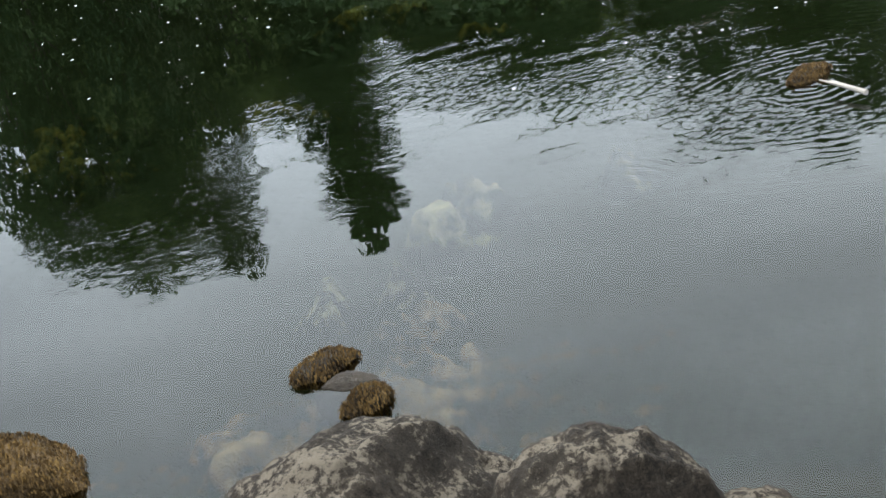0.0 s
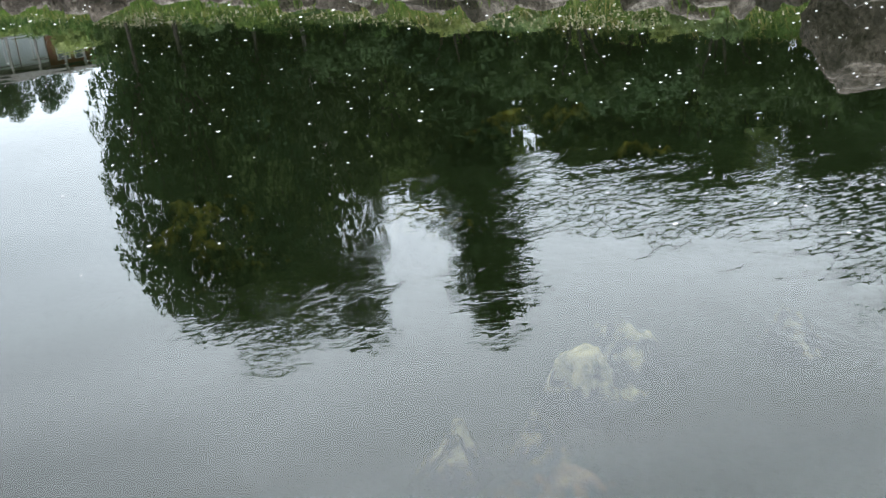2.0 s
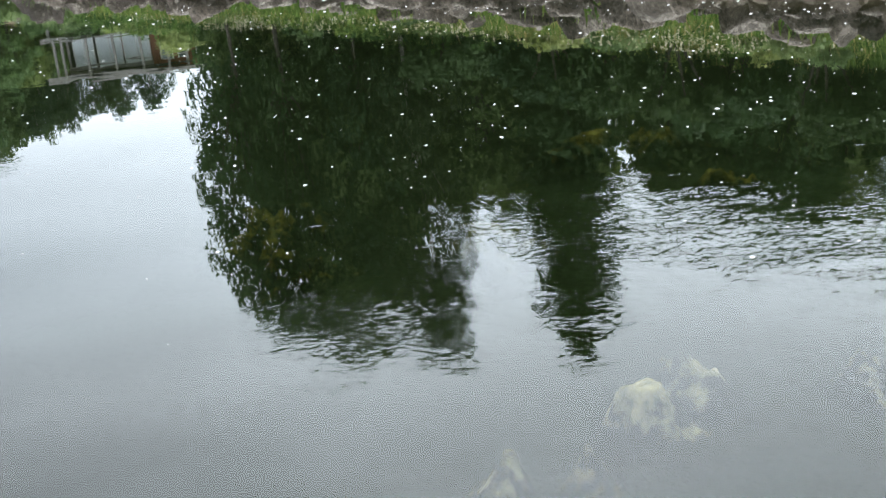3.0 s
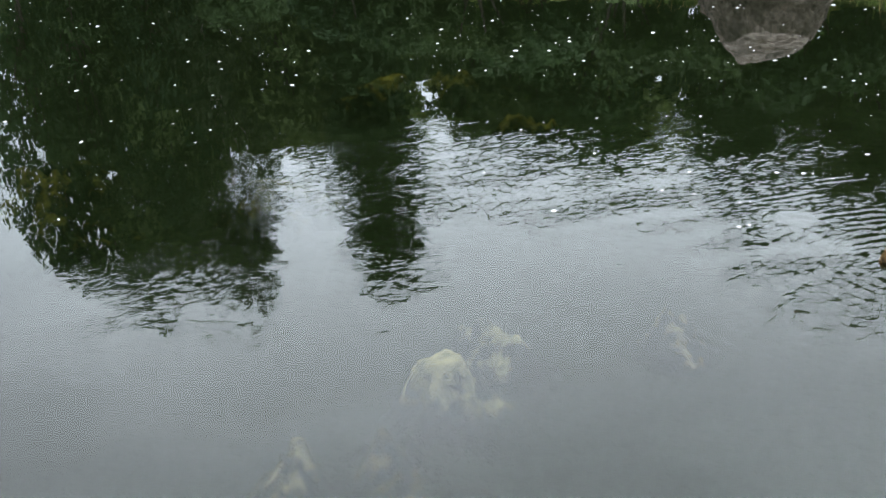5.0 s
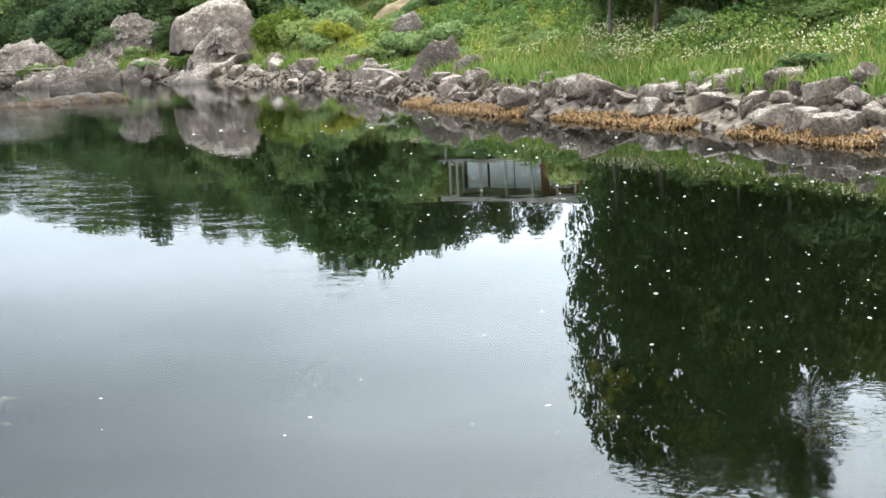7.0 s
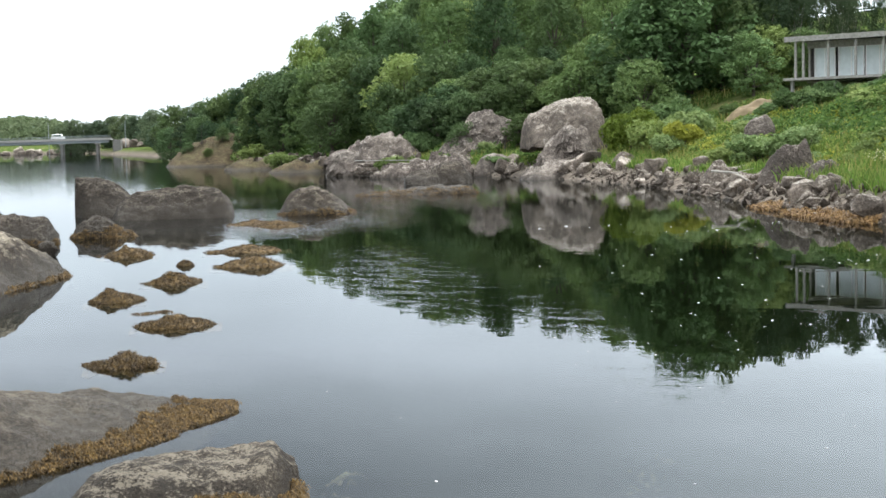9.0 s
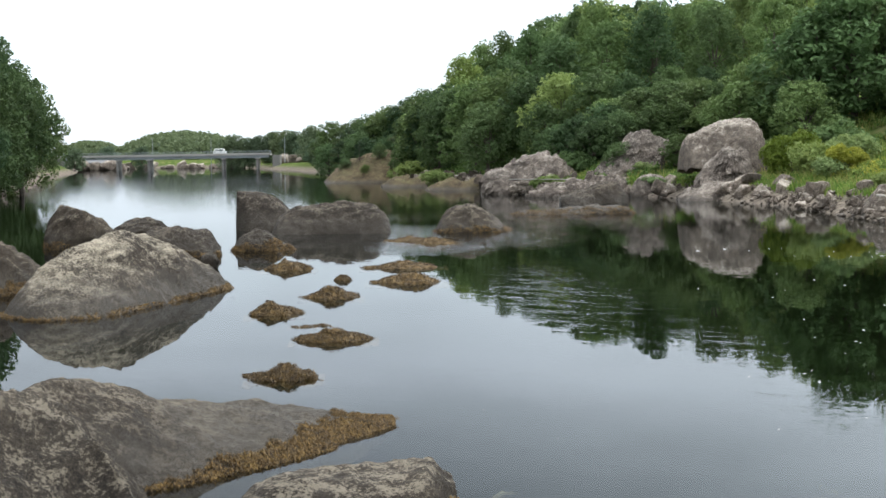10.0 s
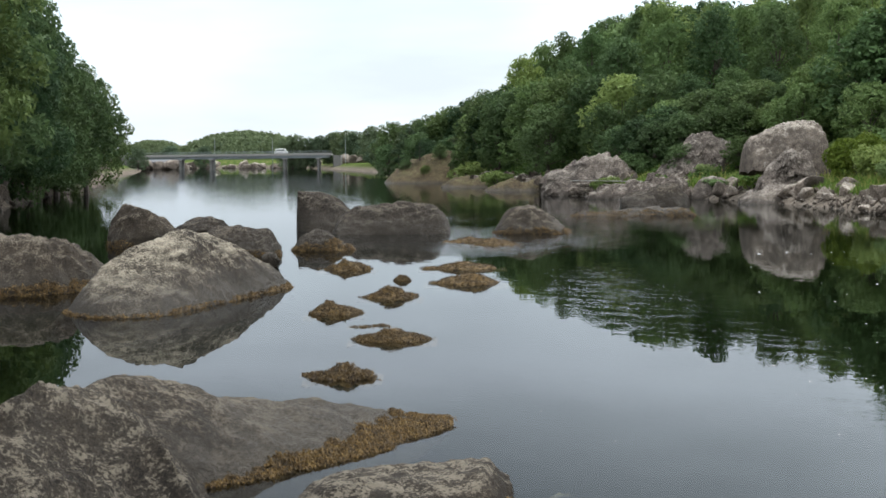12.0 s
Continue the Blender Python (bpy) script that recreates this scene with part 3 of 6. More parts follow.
def loft_rock(label, sections, seed, material, dome=1.8, rough=0.1, weed=None, name="boulder", group="boulders in the river", nu=90, nv=60,
              broken=0.0, cell=1.0, smooth=True, ways=(0.25, 0.25, 1.0)):
    """A rock from cross-sections, each given by its near foot, crest and far foot; a high dome gives a flat top and steep sides.
    weed: height of the wrack at the near side, its number of tufts, length of a strand, and the share of the length where it begins."""
    a = np.array(sections, float).reshape(len(sections), 9)
    pts = []
    for c in smooth_line(a, nu).reshape(nu, 3, 3):
        for v in np.linspace(-1, 1, nv):
            foot = c[0] if v < 0 else c[2]
            w = abs(v)
            q = c[1] * (1 - w) + foot * w
            q[2] = c[1][2] + (foot[2] - c[1][2]) * w ** dome
            pts.append(q)
    pts = np.array(pts)
    n1, n2, n3 = fractal(pts, 0.55, 4, seed), fractal(pts, 2.2, 5, seed + 5), fractal(pts, 8.0, 3, seed + 9)
    lift = n1 * rough + n2 * rough * 0.6 + n3 * rough * 0.3
    if broken:
        crack, step = fissures(pts, cell, seed)
        lift = lift + broken * ((crack - 1) * 0.55 + (step - 0.5) * 0.8)
    pts += lift[:, None] * np.array(ways)
    idx = np.arange(nu * nv).reshape(nu, nv)
    f = np.stack([idx[:-1, :-1], idx[1:, :-1], idx[1:, 1:], idx[:-1, 1:]], -1).reshape(-1, 4).tolist()
    f.append(idx[0].tolist())
    f.append(idx[-1][::-1].tolist())
    mid = pts.mean(0)
    mid[2] = 0
    ob = thing(name, label, "rock", pose(*mid), group)
    pts = pts - mid
    part_mesh("stone", mesh_from("stone", pts, f, material, smooth), ob)
    if weed:
        rnd = random.Random(seed)
        top, count, strand, start = weed
        pool = []
        grid = pts.reshape(nu, nv, 3)
        tries = 0
        while len(pool) < count and tries < count * 60:
            tries += 1
            i, j = rnd.randrange(int(start * nu), nu - 1), rnd.randrange(nv // 2)
            t, u = rnd.random(), rnd.random()
            p = (grid[i, j] * t + grid[i + 1, j] * (1 - t)) * u + (grid[i, j + 1] * t + grid[i + 1, j + 1] * (1 - t)) * (1 - u)
            edge = top * (0.75 + 0.7 * noise.noise(Vector((p[0] * 1.6, p[1] * 1.6, 3.0))) + 0.35 * noise.noise(Vector((p[0] * 7, p[1] * 7, 1.0))))
            if -0.03 < p[2] < edge * min(1.0, 0.25 + 2.5 * (i / nu - start)):
                pool.append((p, (0.3, -0.5, 0.6)))
        vv, ff = weed_tufts(rnd, pool, strand, 5, strand * 0.075)
        if ff:
            part_mesh("seaweed", mesh_from("seaweed", vv, ff, WEED_GOLD), ob, "thick band of golden-brown wrack along the waterline", stuff=True)
    return ob


def crag(label, y, depth, outline, seed, material, foot=-0.3, **kw):
    """A rock whose upper edge runs through the given places (x, height), at y metres upstream."""
    rows = []
    for k, (x, z) in enumerate(outline):
        d = depth * (0.45 if k in (0, len(outline) - 1) else 1.0)
        rows.append(((x, y - d / 2, foot), (x, y + d * 0.06, z), (x, y + d / 2, foot)))
    return loft_rock(label, rows, seed, material, **kw)


loft_rock("large rounded grey boulder with pale lichen top and wrack fringe", [
    ((-7.95, 29.3, -0.3), (-7.7, 29.7, -0.1), (-7.8, 30.8, -0.3)), ((-7.2, 28.1, -0.35), (-7.2, 29.1, 0.47), (-7.6, 32.6, -0.4)), ((-6.45, 27.35, -0.4), (-6.8, 29.9, 0.97), (-7.0, 33.8, -0.4)),
    ((-5.75, 27.5, -0.4), (-6.3, 31.2, 1.32), (-6.2, 35.0, -0.4)), ((-5.05, 28.85, -0.4), (-5.72, 32.6, 1.47), (-5.3, 35.8, -0.4)), ((-4.55, 30.5, -0.4), (-5.1, 33.4, 1.2), (-4.6, 36.2, -0.4)),
    ((-4.1, 32.2, -0.35), (-4.5, 33.7, 0.78), (-4.1, 36.2, -0.4)), ((-3.62, 34.4, -0.2), (-3.8, 34.8, 0.1), (-3.6, 35.6, -0.3))], 11, ROCK_CREAM, dome=1.5, rough=0.11, weed=(0.09, 700, 0.075, 0.04), nu=110, nv=80)
loft_rock("low grey boulder with a brown weed skirt", [
    ((-14.0, 33.5, -0.3), (-14.0, 35.0, 0.1), (-14.0, 37.0, -0.3)), ((-12.3, 32.7, -0.4), (-12.3, 34.4, 1.15), (-12.3, 37.6, -0.4)), ((-10.6, 32.3, -0.4), (-10.5, 34.0, 1.34), (-10.8, 37.8, -0.4)),
    ((-9.4, 32.5, -0.4), (-9.5, 34.2, 1.3), (-9.6, 37.6, -0.4)), ((-8.6, 33.2, -0.4), (-8.7, 34.5, 1.1), (-8.8, 37.2, -0.4)), ((-8.0, 34.4, -0.3), (-8.1, 34.9, 0.5), (-8.0, 36.4, -0.3))], 23, ROCK, dome=1.7, rough=0.16,
    weed=(0.26, 1100, 0.08, 0.0))
shore_rock("rounded brown-grey boulder in the river", -10.7, 51.6, (2.5, 2.4, 2.5), 31, sink=0.36, weed=0.3, tufts=260, gold=True, lean=(-0.1, 0), taper=0.4)
shore_rock("low dark rounded boulder", -8.9, 53.6, (2.3, 2.0, 1.5), 37, ROCK_DARK, sink=0.38, cuts=7)
crag("dark low boulder sloping into the water", 46.6, 2.2, [(-8.0, 0.2), (-7.5, 0.8), (-6.9, 0.92), (-6.1, 0.78), (-5.6, 0.72), (-5.25, 0.2)], 41, ROCK_DARK, rough=0.14, dome=2.4, weed=(0.16, 260, 0.07, 0.1))
shore_rock("small dark rock beside the larger boulder", -4.95, 41.2, (0.62, 0.5, 0.62), 43, ROCK_DARK, level=4, sink=0.35)
crag("tall dark block with a sharp upright edge", 63.6, 3.4, [(-6.42, 1.66), (-5.9, 1.62), (-5.3, 1.5), (-4.6, 1.25), (-4.0, 0.7), (-3.6, 0.2)], 47, ROCK_DARK, rough=0.1, dome=2.2, broken=0.05, cell=0.7)
crag("low weed-covered rock at the foot of the dark block", 48.9, 1.6, [(-5.15, -0.1), (-4.85, 0.42), (-4.35, 0.6), (-3.8, 0.45), (-3.25, 0.12), (-3.0, -0.1)], 53, ROCK_DARK, rough=0.16, dome=1.8, weed=(0.4, 700, 0.08, 0.0))
crag("long flat-topped dark boulder", 60.2, 2.8, [(-4.7, 0.0), (-4.4, 0.55), (-3.9, 0.95), (-3.3, 1.16), (-2.2, 1.2), (-1.2, 1.16), (-0.4, 1.0), (0.05, 0.6), (0.2, 0.0)], 59, ROCK_DARK, rough=0.13, dome=2.0)
crag("grey domed boulder with orange-brown weed", 60.0, 2.6, [(1.95, 0.0), (2.2, 0.5), (2.6, 0.98), (3.3, 1.06), (3.9, 0.95), (4.5, 0.48), (5.05, 0.02)], 61, ROCK, rough=0.12, dome=2.4, weed=(0.24, 420, 0.09, 0.0))
crag("long flat ledge covered with brown weed", 77.4, 2.6, [(6.4, -0.05), (7.6, 0.14), (9.0, 0.22), (10.4, 0.36), (11.8, 0.42), (12.7, 0.3), (13.1, -0.05)], 67, ROCK_DARK, rough=0.12, dome=2.6, weed=(0.4, 800, 0.1, 0.0))
crag("dark angular rock by the bank", 94.2, 3.6, [(11.2, 0.5), (12.2, 0.85), (13.0, 0.95), (13.8, 1.35), (14.8, 1.25), (15.5, 0.45)], 71, ROCK_DARK, rough=0.16, dome=3.0, broken=0.1, cell=0.6)

def weed_mound(label, x, y, w, d, h, seed, strand=0.05, tufts=900, material=WEED, strands=WEED, peaks=3):
    """A low rock hidden under a ragged mat of wrack that floats out from its edges."""
    rnd = random.Random(seed)
    tops = [(rnd.uniform(-0.4, 0.4), rnd.uniform(-0.25, 0.25), rnd.uniform(0.45, 1.0), rnd.uniform(0.2, 0.45)) for _ in range(peaks)]
    n = 44
    verts, faces = [], []
    for j in range(n):
        for i in range(n):
            u, v = (i / (n - 1) * 2 - 1) * 1.25, (j / (n - 1) * 2 - 1) * 1.25
            r = math.hypot(u, v) * (1 + 0.3 * noise.noise(Vector((u * 1.4, v * 1.4, seed * 0.37))) + 0.16 * noise.noise(Vector((u * 5, v * 5, seed * 0.11))))
            mat_h = max(-0.5, 1 - r ** 4) * 0.45
            z = mat_h + sum(0.5 * k * math.exp(-((u - a) ** 2 + (v - b) ** 2) / (s * s)) for a, b, k, s in tops) * max(0.0, 1 - r * 0.8)
            z += 0.26 * noise.fractal(Vector((u * 3, v * 3, seed * 0.7)), 0.8, 2.1, 5)
            verts.append((u * w / 2, v * d / 2, z))
    tall = max(v[2] for v in verts)
    verts = [(a, b, (c / tall if c > 0 else c) * h - 0.012) for a, b, c in verts]
    for j in range(n - 1):
        for i in range(n - 1):
            a = j * n + i
            faces.append((a, a + 1, a + n + 1, a + n))
    ob = thing("weedy_rock", label, "rock", pose(x, y, 0), "weedy rocks in the shallows")
    part_mesh("stone", mesh_from("stone", verts, faces, material, True), ob)
    pool = [v for v in verts if v[2] > -0.012]
    spots = []
    for _ in range(tufts):
        p = Vector(rnd.choice(pool)) + Vector((rnd.uniform(-0.5, 0.5) * w / n, rnd.uniform(-0.5, 0.5) * d / n, 0))
        way = Vector((p.x / w, p.y / d, 0.25)).normalized()
        spots.append((p, way))
    vv, ff = weed_tufts(rnd, spots, strand, 3, strand * 0.075)
    part_mesh("seaweed", mesh_from("seaweed", vv, ff, strands), ob, "matted brown wrack", stuff=True)
    return ob


# weed-covered tops that barely break the surface: x, y, width, depth, height
for i, (x, y, w, d, h) in enumerate([(0.9, 53.6, 1.7, 1.4, 0.26), (1.75, 51.8, 1.5, 1.3, 0.3), (-2.72, 40.3, 1.3, 1.0, 0.36), (-1.1, 36.4, 0.36, 0.3, 0.17), (0.45, 40.4, 1.95, 1.0, 0.26),
                                     (0.5, 35.6, 1.65, 1.0, 0.32), (-1.22, 32.0, 1.15, 0.9, 0.32), (-2.2, 28.7, 0.95, 0.9, 0.32), (-0.9, 24.4, 1.2, 0.8, 0.25),
                                     (-1.44, 20.2, 0.88, 0.7, 0.25)]):
    weed_mound("low rock thickly covered with brown wrack, just above water", x, y, w, d, h * 0.78, 101 + i, strand=0.06)
# strands of wrack afloat beside them
for i, (x, y, w) in enumerate([(-1.5, 26.3, 0.5), (-1.2, 26.5, 0.3), (-1.9, 20.4, 0.25)]):
    weed_mound("wisps of wrack afloat between the rocks", x, y, w, 0.25, 0.03, 121 + i, strand=0.05, tufts=60)

# the great slab and its neighbours below the camera
loft_rock("long grey slab dipping to a weedy tip", [
    ((-4.4, 11.6, -0.4), (-4.5, 13.4, 0.2), (-4.8, 16.0, -0.4)), ((-3.4, 11.8, -0.4), (-3.45, 13.6, 0.84), (-3.9, 16.4, -0.4)), ((-2.7, 12.3, -0.4), (-3.1, 14.3, 0.9), (-3.3, 16.6, -0.4)),
    ((-2.05, 12.85, -0.35), (-2.6, 14.9, 0.67), (-2.7, 17.0, -0.4)), ((-1.4, 13.4, -0.3), (-1.95, 15.6, 0.43), (-1.9, 17.2, -0.4)), ((-0.85, 14.1, -0.25), (-1.2, 16.2, 0.26), (-1.1, 17.4, -0.4)),
    ((-0.42, 15.1, -0.2), (-0.6, 16.5, 0.15), (-0.5, 17.3, -0.3)), ((0.0, 16.3, -0.15), (0.03, 16.6, 0.02), (0.05, 16.8, -0.15))], 131, ROCK, dome=1.7, rough=0.07,
    weed=(0.16, 4200, 0.05, 0.42), group="boulders on the bank", nu=120, nv=80)
loft_rock("rough ridge of dark grey rock", [
    ((-4.6, 6.9, 0.3), (-4.4, 8.4, 1.2), (-4.6, 10.8, 0.0)), ((-3.5, 7.2, 0.3), (-3.0, 8.7, 1.46), (-3.6, 11.4, -0.3)), ((-2.2, 6.7, 0.15), (-2.62, 9.6, 1.5), (-2.9, 12.0, -0.4)),
    ((-1.55, 7.3, -0.2), (-2.38, 9.9, 1.44), (-2.3, 11.8, -0.4)), ((-1.3, 7.9, -0.3), (-2.02, 9.7, 1.26), (-1.8, 11.4, -0.4)), ((-1.1, 8.2, -0.4), (-1.64, 9.3, 0.98), (-1.3, 10.6, -0.4)),
    ((-0.95, 8.4, -0.4), (-1.1, 8.9, 0.3), (-1.0, 9.4, -0.4))], 139, ROCK_PALE, dome=1.2, rough=0.11, group="boulders on the bank", nu=120, nv=90)
loft_rock("grey block spotted with pale lichen, weed on its end", [
    ((-1.55, 11.0, -0.3), (-1.4, 11.4, 0.03), (-1.45, 12.3, -0.3)), ((-1.05, 10.9, -0.3), (-1.08, 11.9, 0.34), (-1.1, 13.0, -0.3)), ((-0.5, 10.95, -0.3), (-0.6, 12.2, 0.4), (-0.6, 13.3, -0.3)),
    ((0.0, 11.1, -0.3), (-0.05, 12.3, 0.37), (0.0, 13.4, -0.3)), ((0.34, 11.4, -0.3), (0.3, 12.3, 0.43), (0.35, 13.4, -0.3)), ((0.58, 12.1, -0.3), (0.52, 12.4, 0.22), (0.56, 13.1, -0.3))], 137, ROCK_PALE, dome=2.8, rough=0.07,
    weed=(0.2, 2400, 0.055, 0.1), group="boulders on the bank", nu=90, nv=70)
shore_rock("dark humped rock with pale lichen crust", 1.5, 2.62, (1.75, 1.5, 1.5), 149, ROCK_PALE, sink=0.6, cuts=4, rough=0.1, level=6, group="boulders on the bank")
shore_rock("lichen-spotted grey rock above the water", 1.83, 1.78, (1.05, 1.0, 1.5), 151, ROCK_PALE, sink=0.58, cuts=4, rough=0.1, level=6, group="boulders on the bank")
shore_rock("low pale rock at the water's edge", 2.19, 1.5, (0.62, 0.6, 0.72), 157, ROCK_PALE, sink=0.6, cuts=4, level=5, group="boulders on the bank")
shore_rock("dark wet rock between two tufts of wrack", 2.84, 4.06, (0.26, 0.42, 0.3), 159, ROCK_DARK, sink=0.88, cuts=4, level=4, turn=20)
shore_rock("rock under a thick mat of golden wrack", 1.45, 4.95, (0.75, 0.75, 0.5), 163, WEED_GOLD, sink=0.5, weed=1.2, tufts=9000, strand=0.018,
           gold=True, level=5, name="weedy_rock", group="weedy rocks in the shallows", taper=0.3)
for i, (x, y, w, h) in enumerate([(2.9, 4.3, 0.36, 0.06), (2.69, 3.8, 0.25, 0.08), (7.24, 4.03, 0.36, 0.05)]):
    shore_rock("small tuft of golden wrack breaking the surface", x, y, (w, w * 0.7, h * 2), 171 + i, ROCK_DARK, level=4, sink=0.5,
               weed=0.4, tufts=3000, strand=0.014, gold=True, name="weedy_rock", group="weedy rocks in the shallows", rough=0.2)
drift = tagged(new("driftwood", None), "bleached piece of driftwood caught on a rock", "driftwood")
drift.matrix_basis = pose(6.86, 3.52, 0.05, 0, 0, 60)
part("branch", tube((-0.16, 0, 0.0), (0.18, 0.03, 0.02), 0.018, 0.011), DRIFTWOOD, drift)
part("twig", tube((0.05, 0.02, 0.01), (0.2, 0.1, 0.05), 0.012, 0.005, 6), DRIFTWOOD, drift)


def submerged(label, x, y, w, d, top, seed, material, turn=0.0, ragged=1.0):
    """A broken shoal on the bed, its highest places just under the surface."""
    base = land_at(x, y) - 0.04
    n = 64
    verts, faces = [], []
    for j in range(n):
        for i in range(n):
            u, v = i / (n - 1) * 2 - 1, j / (n - 1) * 2 - 1
            p = Vector((u * w * 2.5, v * d * 2.2, 0.0))
            env = max(0.0, 1 - math.hypot(u, v)) ** 1.3
            rise = env * (0.75 + 1.1 * ragged * noise.fractal(Vector((p.x * 2.6 + seed, p.y * 2.6, seed * 0.7)), 0.8, 2.1, 5))
            rise = min(1.0, max(0.0, rise))
            verts.append((p.x, p.y, base + (top - base) * rise))
    for j in range(n - 1):
        for i in range(n - 1):
            a = j * n + i
            faces.append((a, a + 1, a + n + 1, a + n))
    ob = thing("submerged_rock", label, "rock", pose(x, y, 0, 0, 0, turn), "rocks under the water")
    part_mesh("stone", mesh_from("stone", verts, faces, material, True), ob)
    return ob


PALE, BROWN, GREEN = "pale algae-covered rock under clear water", "brown algae on a sunken rock", "yellow-green algae on a sunken ledge"
for (label, x, y, w, d, top, mat, turn) in [
        (PALE, 5.35, 5.6, 0.26, 0.4, -0.05, ALGAE_PALE, -45), (PALE, 4.9, 5.3, 0.2, 0.32, -0.05, ALGAE_PALE, -30), (PALE, 4.3, 5.15, 0.18, 0.34, -0.07, ALGAE_PALE, -50), (PALE, 3.85, 5.3, 0.16, 0.3, -0.08, ALGAE_PALE, -50),
        (PALE, 6.2, 4.9, 0.14, 0.2, -0.12, ALGAE_PALE, -45),
        (BROWN, 3.4, 4.4, 0.4, 0.45, -0.05, ALGAE_BROWN, -40), (BROWN, 2.85, 3.4, 0.42, 0.5, -0.05, ALGAE_BROWN, -50), (BROWN, 2.45, 4.35, 0.34, 0.4, -0.06, ALGAE_BROWN, -45),
        (BROWN, 1.75, 4.55, 0.3, 0.3, -0.07, ALGAE_BROWN, -30), (BROWN, 3.1, 3.9, 0.4, 0.4, -0.08, ALGAE_BROWN, -60), (BROWN, 3.75, 4.6, 0.3, 0.4, -0.09, ALGAE_BROWN, -45),
        (GREEN, 6.1, 11.3, 0.4, 0.9, -0.07, ALGAE, -35), (GREEN, 6.8, 9.1, 0.3, 0.6, -0.07, ALGAE, -35), (GREEN, 9.94, 10.88, 0.6, 0.7, -0.08, ALGAE, -60),
        (GREEN, 9.3, 8.7, 0.3, 0.4, -0.1, ALGAE, -45), (GREEN, 5.5, 10.0, 0.25, 0.4, -0.1, ALGAE, -45),
        (PALE, 1.1, 13.6, 0.3, 0.8, -0.19, ALGAE_PALE, -15), (PALE, 3.9, 13.4, 0.3, 0.9, -0.19, ALGAE_PALE, -20)]:
    submerged(label, x, y, w, d, top, int(x * 31 + y * 17) % 89, mat, turn)

# ---- the far bank: a rubble of blocks ----
def block_mesh(name, seed, size, points=17, bevel=0.035, material=ROCK_BANK):
    """A sharp-edged broken block."""
    rnd = random.Random(seed)
    b = bmesh.new()
    for _ in range(points):
        p = Vector((rnd.uniform(-1, 1), rnd.uniform(-1, 1), rnd.uniform(-1, 1)))
        p = p / max(abs(p.x), abs(p.y), abs(p.z)) * rnd.uniform(0.7, 1.0)
        b.verts.new((p.x * size[0] / 2, p.y * size[1] / 2, p.z * size[2] / 2))
    res = bmesh.ops.convex_hull(b, input=b.verts)
    junk = {g for g in res["geom_interior"] + res["geom_unused"] if isinstance(g, bmesh.types.BMVert)}
    bmesh.ops.delete(b, geom=list(junk), context='VERTS')
    bmesh.ops.dissolve_limit(b, angle_limit=radians(14), verts=b.verts, edges=b.edges)
    bmesh.ops.bevel(b, geom=list(b.edges), offset=bevel, segments=1, affect='EDGES')
    me = bpy.data.meshes.new(name)
    b.to_mesh(me)
    b.free()
    me.materials.append(material)
    return me


STONE_MESHES = [block_mesh("stone", 300 + i, (1.35, 1.0, 0.8)) for i in range(16)]
rng_bank = random.Random(7)


def along(line, s):
    """The point s metres along a line, and the way there."""
    for (ax, ay), (bx, by) in zip(line, line[1:]):
        ln = math.hypot(bx - ax, by - ay)
        if s <= ln:
            return ax + (bx - ax) * s / ln, ay + (by - ay) * s / ln, (bx - ax) / ln, (by - ay) / ln
        s -= ln
    return bx, by, (bx - ax) / ln, (by - ay) / ln


BANK = FAR_SHORE[4:21][::-1]
bank_len = sum(math.hypot(b[0] - a[0], b[1] - a[1]) for a, b in zip(BANK, BANK[1:]))


def bank_stone(x, y, s, rnd, label, group="stones of the far bank", mesh=None, lift=0.25, flat=1.0):
    ob = new("stone", mesh or rnd.choice(STONE_MESHES))
    z = max(land_at(x, y), -0.2)
    ob.matrix_basis = pose(x, y, z + lift * s * flat, rnd.uniform(-22, 22), rnd.uniform(-22, 22), rnd.uniform(0, 360)) @ Matrix.Diagonal((s, s * rnd.uniform(0.8, 1.15), s * flat, 1))
    return tagged(ob, label, "rock", group)


for i in range(290):
    s = bank_len * (rng_bank.random() ** 1.45) * 0.93
    x, y, tx, ty = along(BANK, s)
    off = 0.1 + 3.0 * rng_bank.random()
    size = rng_bank.choice([0.36, 0.45, 0.55, 0.62, 0.7, 0.8, 0.92, 1.1]) * (1.25 if s > 75 else 1.0)
    bank_stone(x + ty * off, y - tx * off, size, rng_bank, "angular grey-brown block of the stony river bank")

# rubble between the blocks
verts, faces = [], []
chip = block_mesh("chip", 350, (1.1, 0.85, 0.7), 13, 0.03)
rv = np.array([v.co[:] for v in chip.vertices])
rf = [list(p.vertices) for p in chip.polygons]
for i in range(3800):
    s = bank_len * (rng_bank.random() ** 1.45 if i >= 100 else rng_bank.uniform(0.5, 1.0))
    x, y, tx, ty = along(BANK, s)
    off = rng_bank.uniform(-0.3, 3.4)
    x, y = x + ty * off, y - tx * off
    k = 0.14 + 0.4 * rng_bank.random() ** 1.6 if i >= 100 else rng_bank.uniform(0.8, 1.7)
    q = np.array(Euler((rng_bank.random() * 6, rng_bank.random() * 6, rng_bank.random() * 6)).to_matrix()) * k
    base = len(verts)
    verts.extend((rv @ q.T + np.array([x, y, max(land_at(x, y), -0.15) + k * 0.25])).tolist())
    faces.extend([[j + base for j in fc] for fc in rf])
tagged(new("rubble", mesh_from("rubble", verts, faces, ROCK_BANK)), "loose grey rubble between the bank blocks", "rubble", kind="stuff")

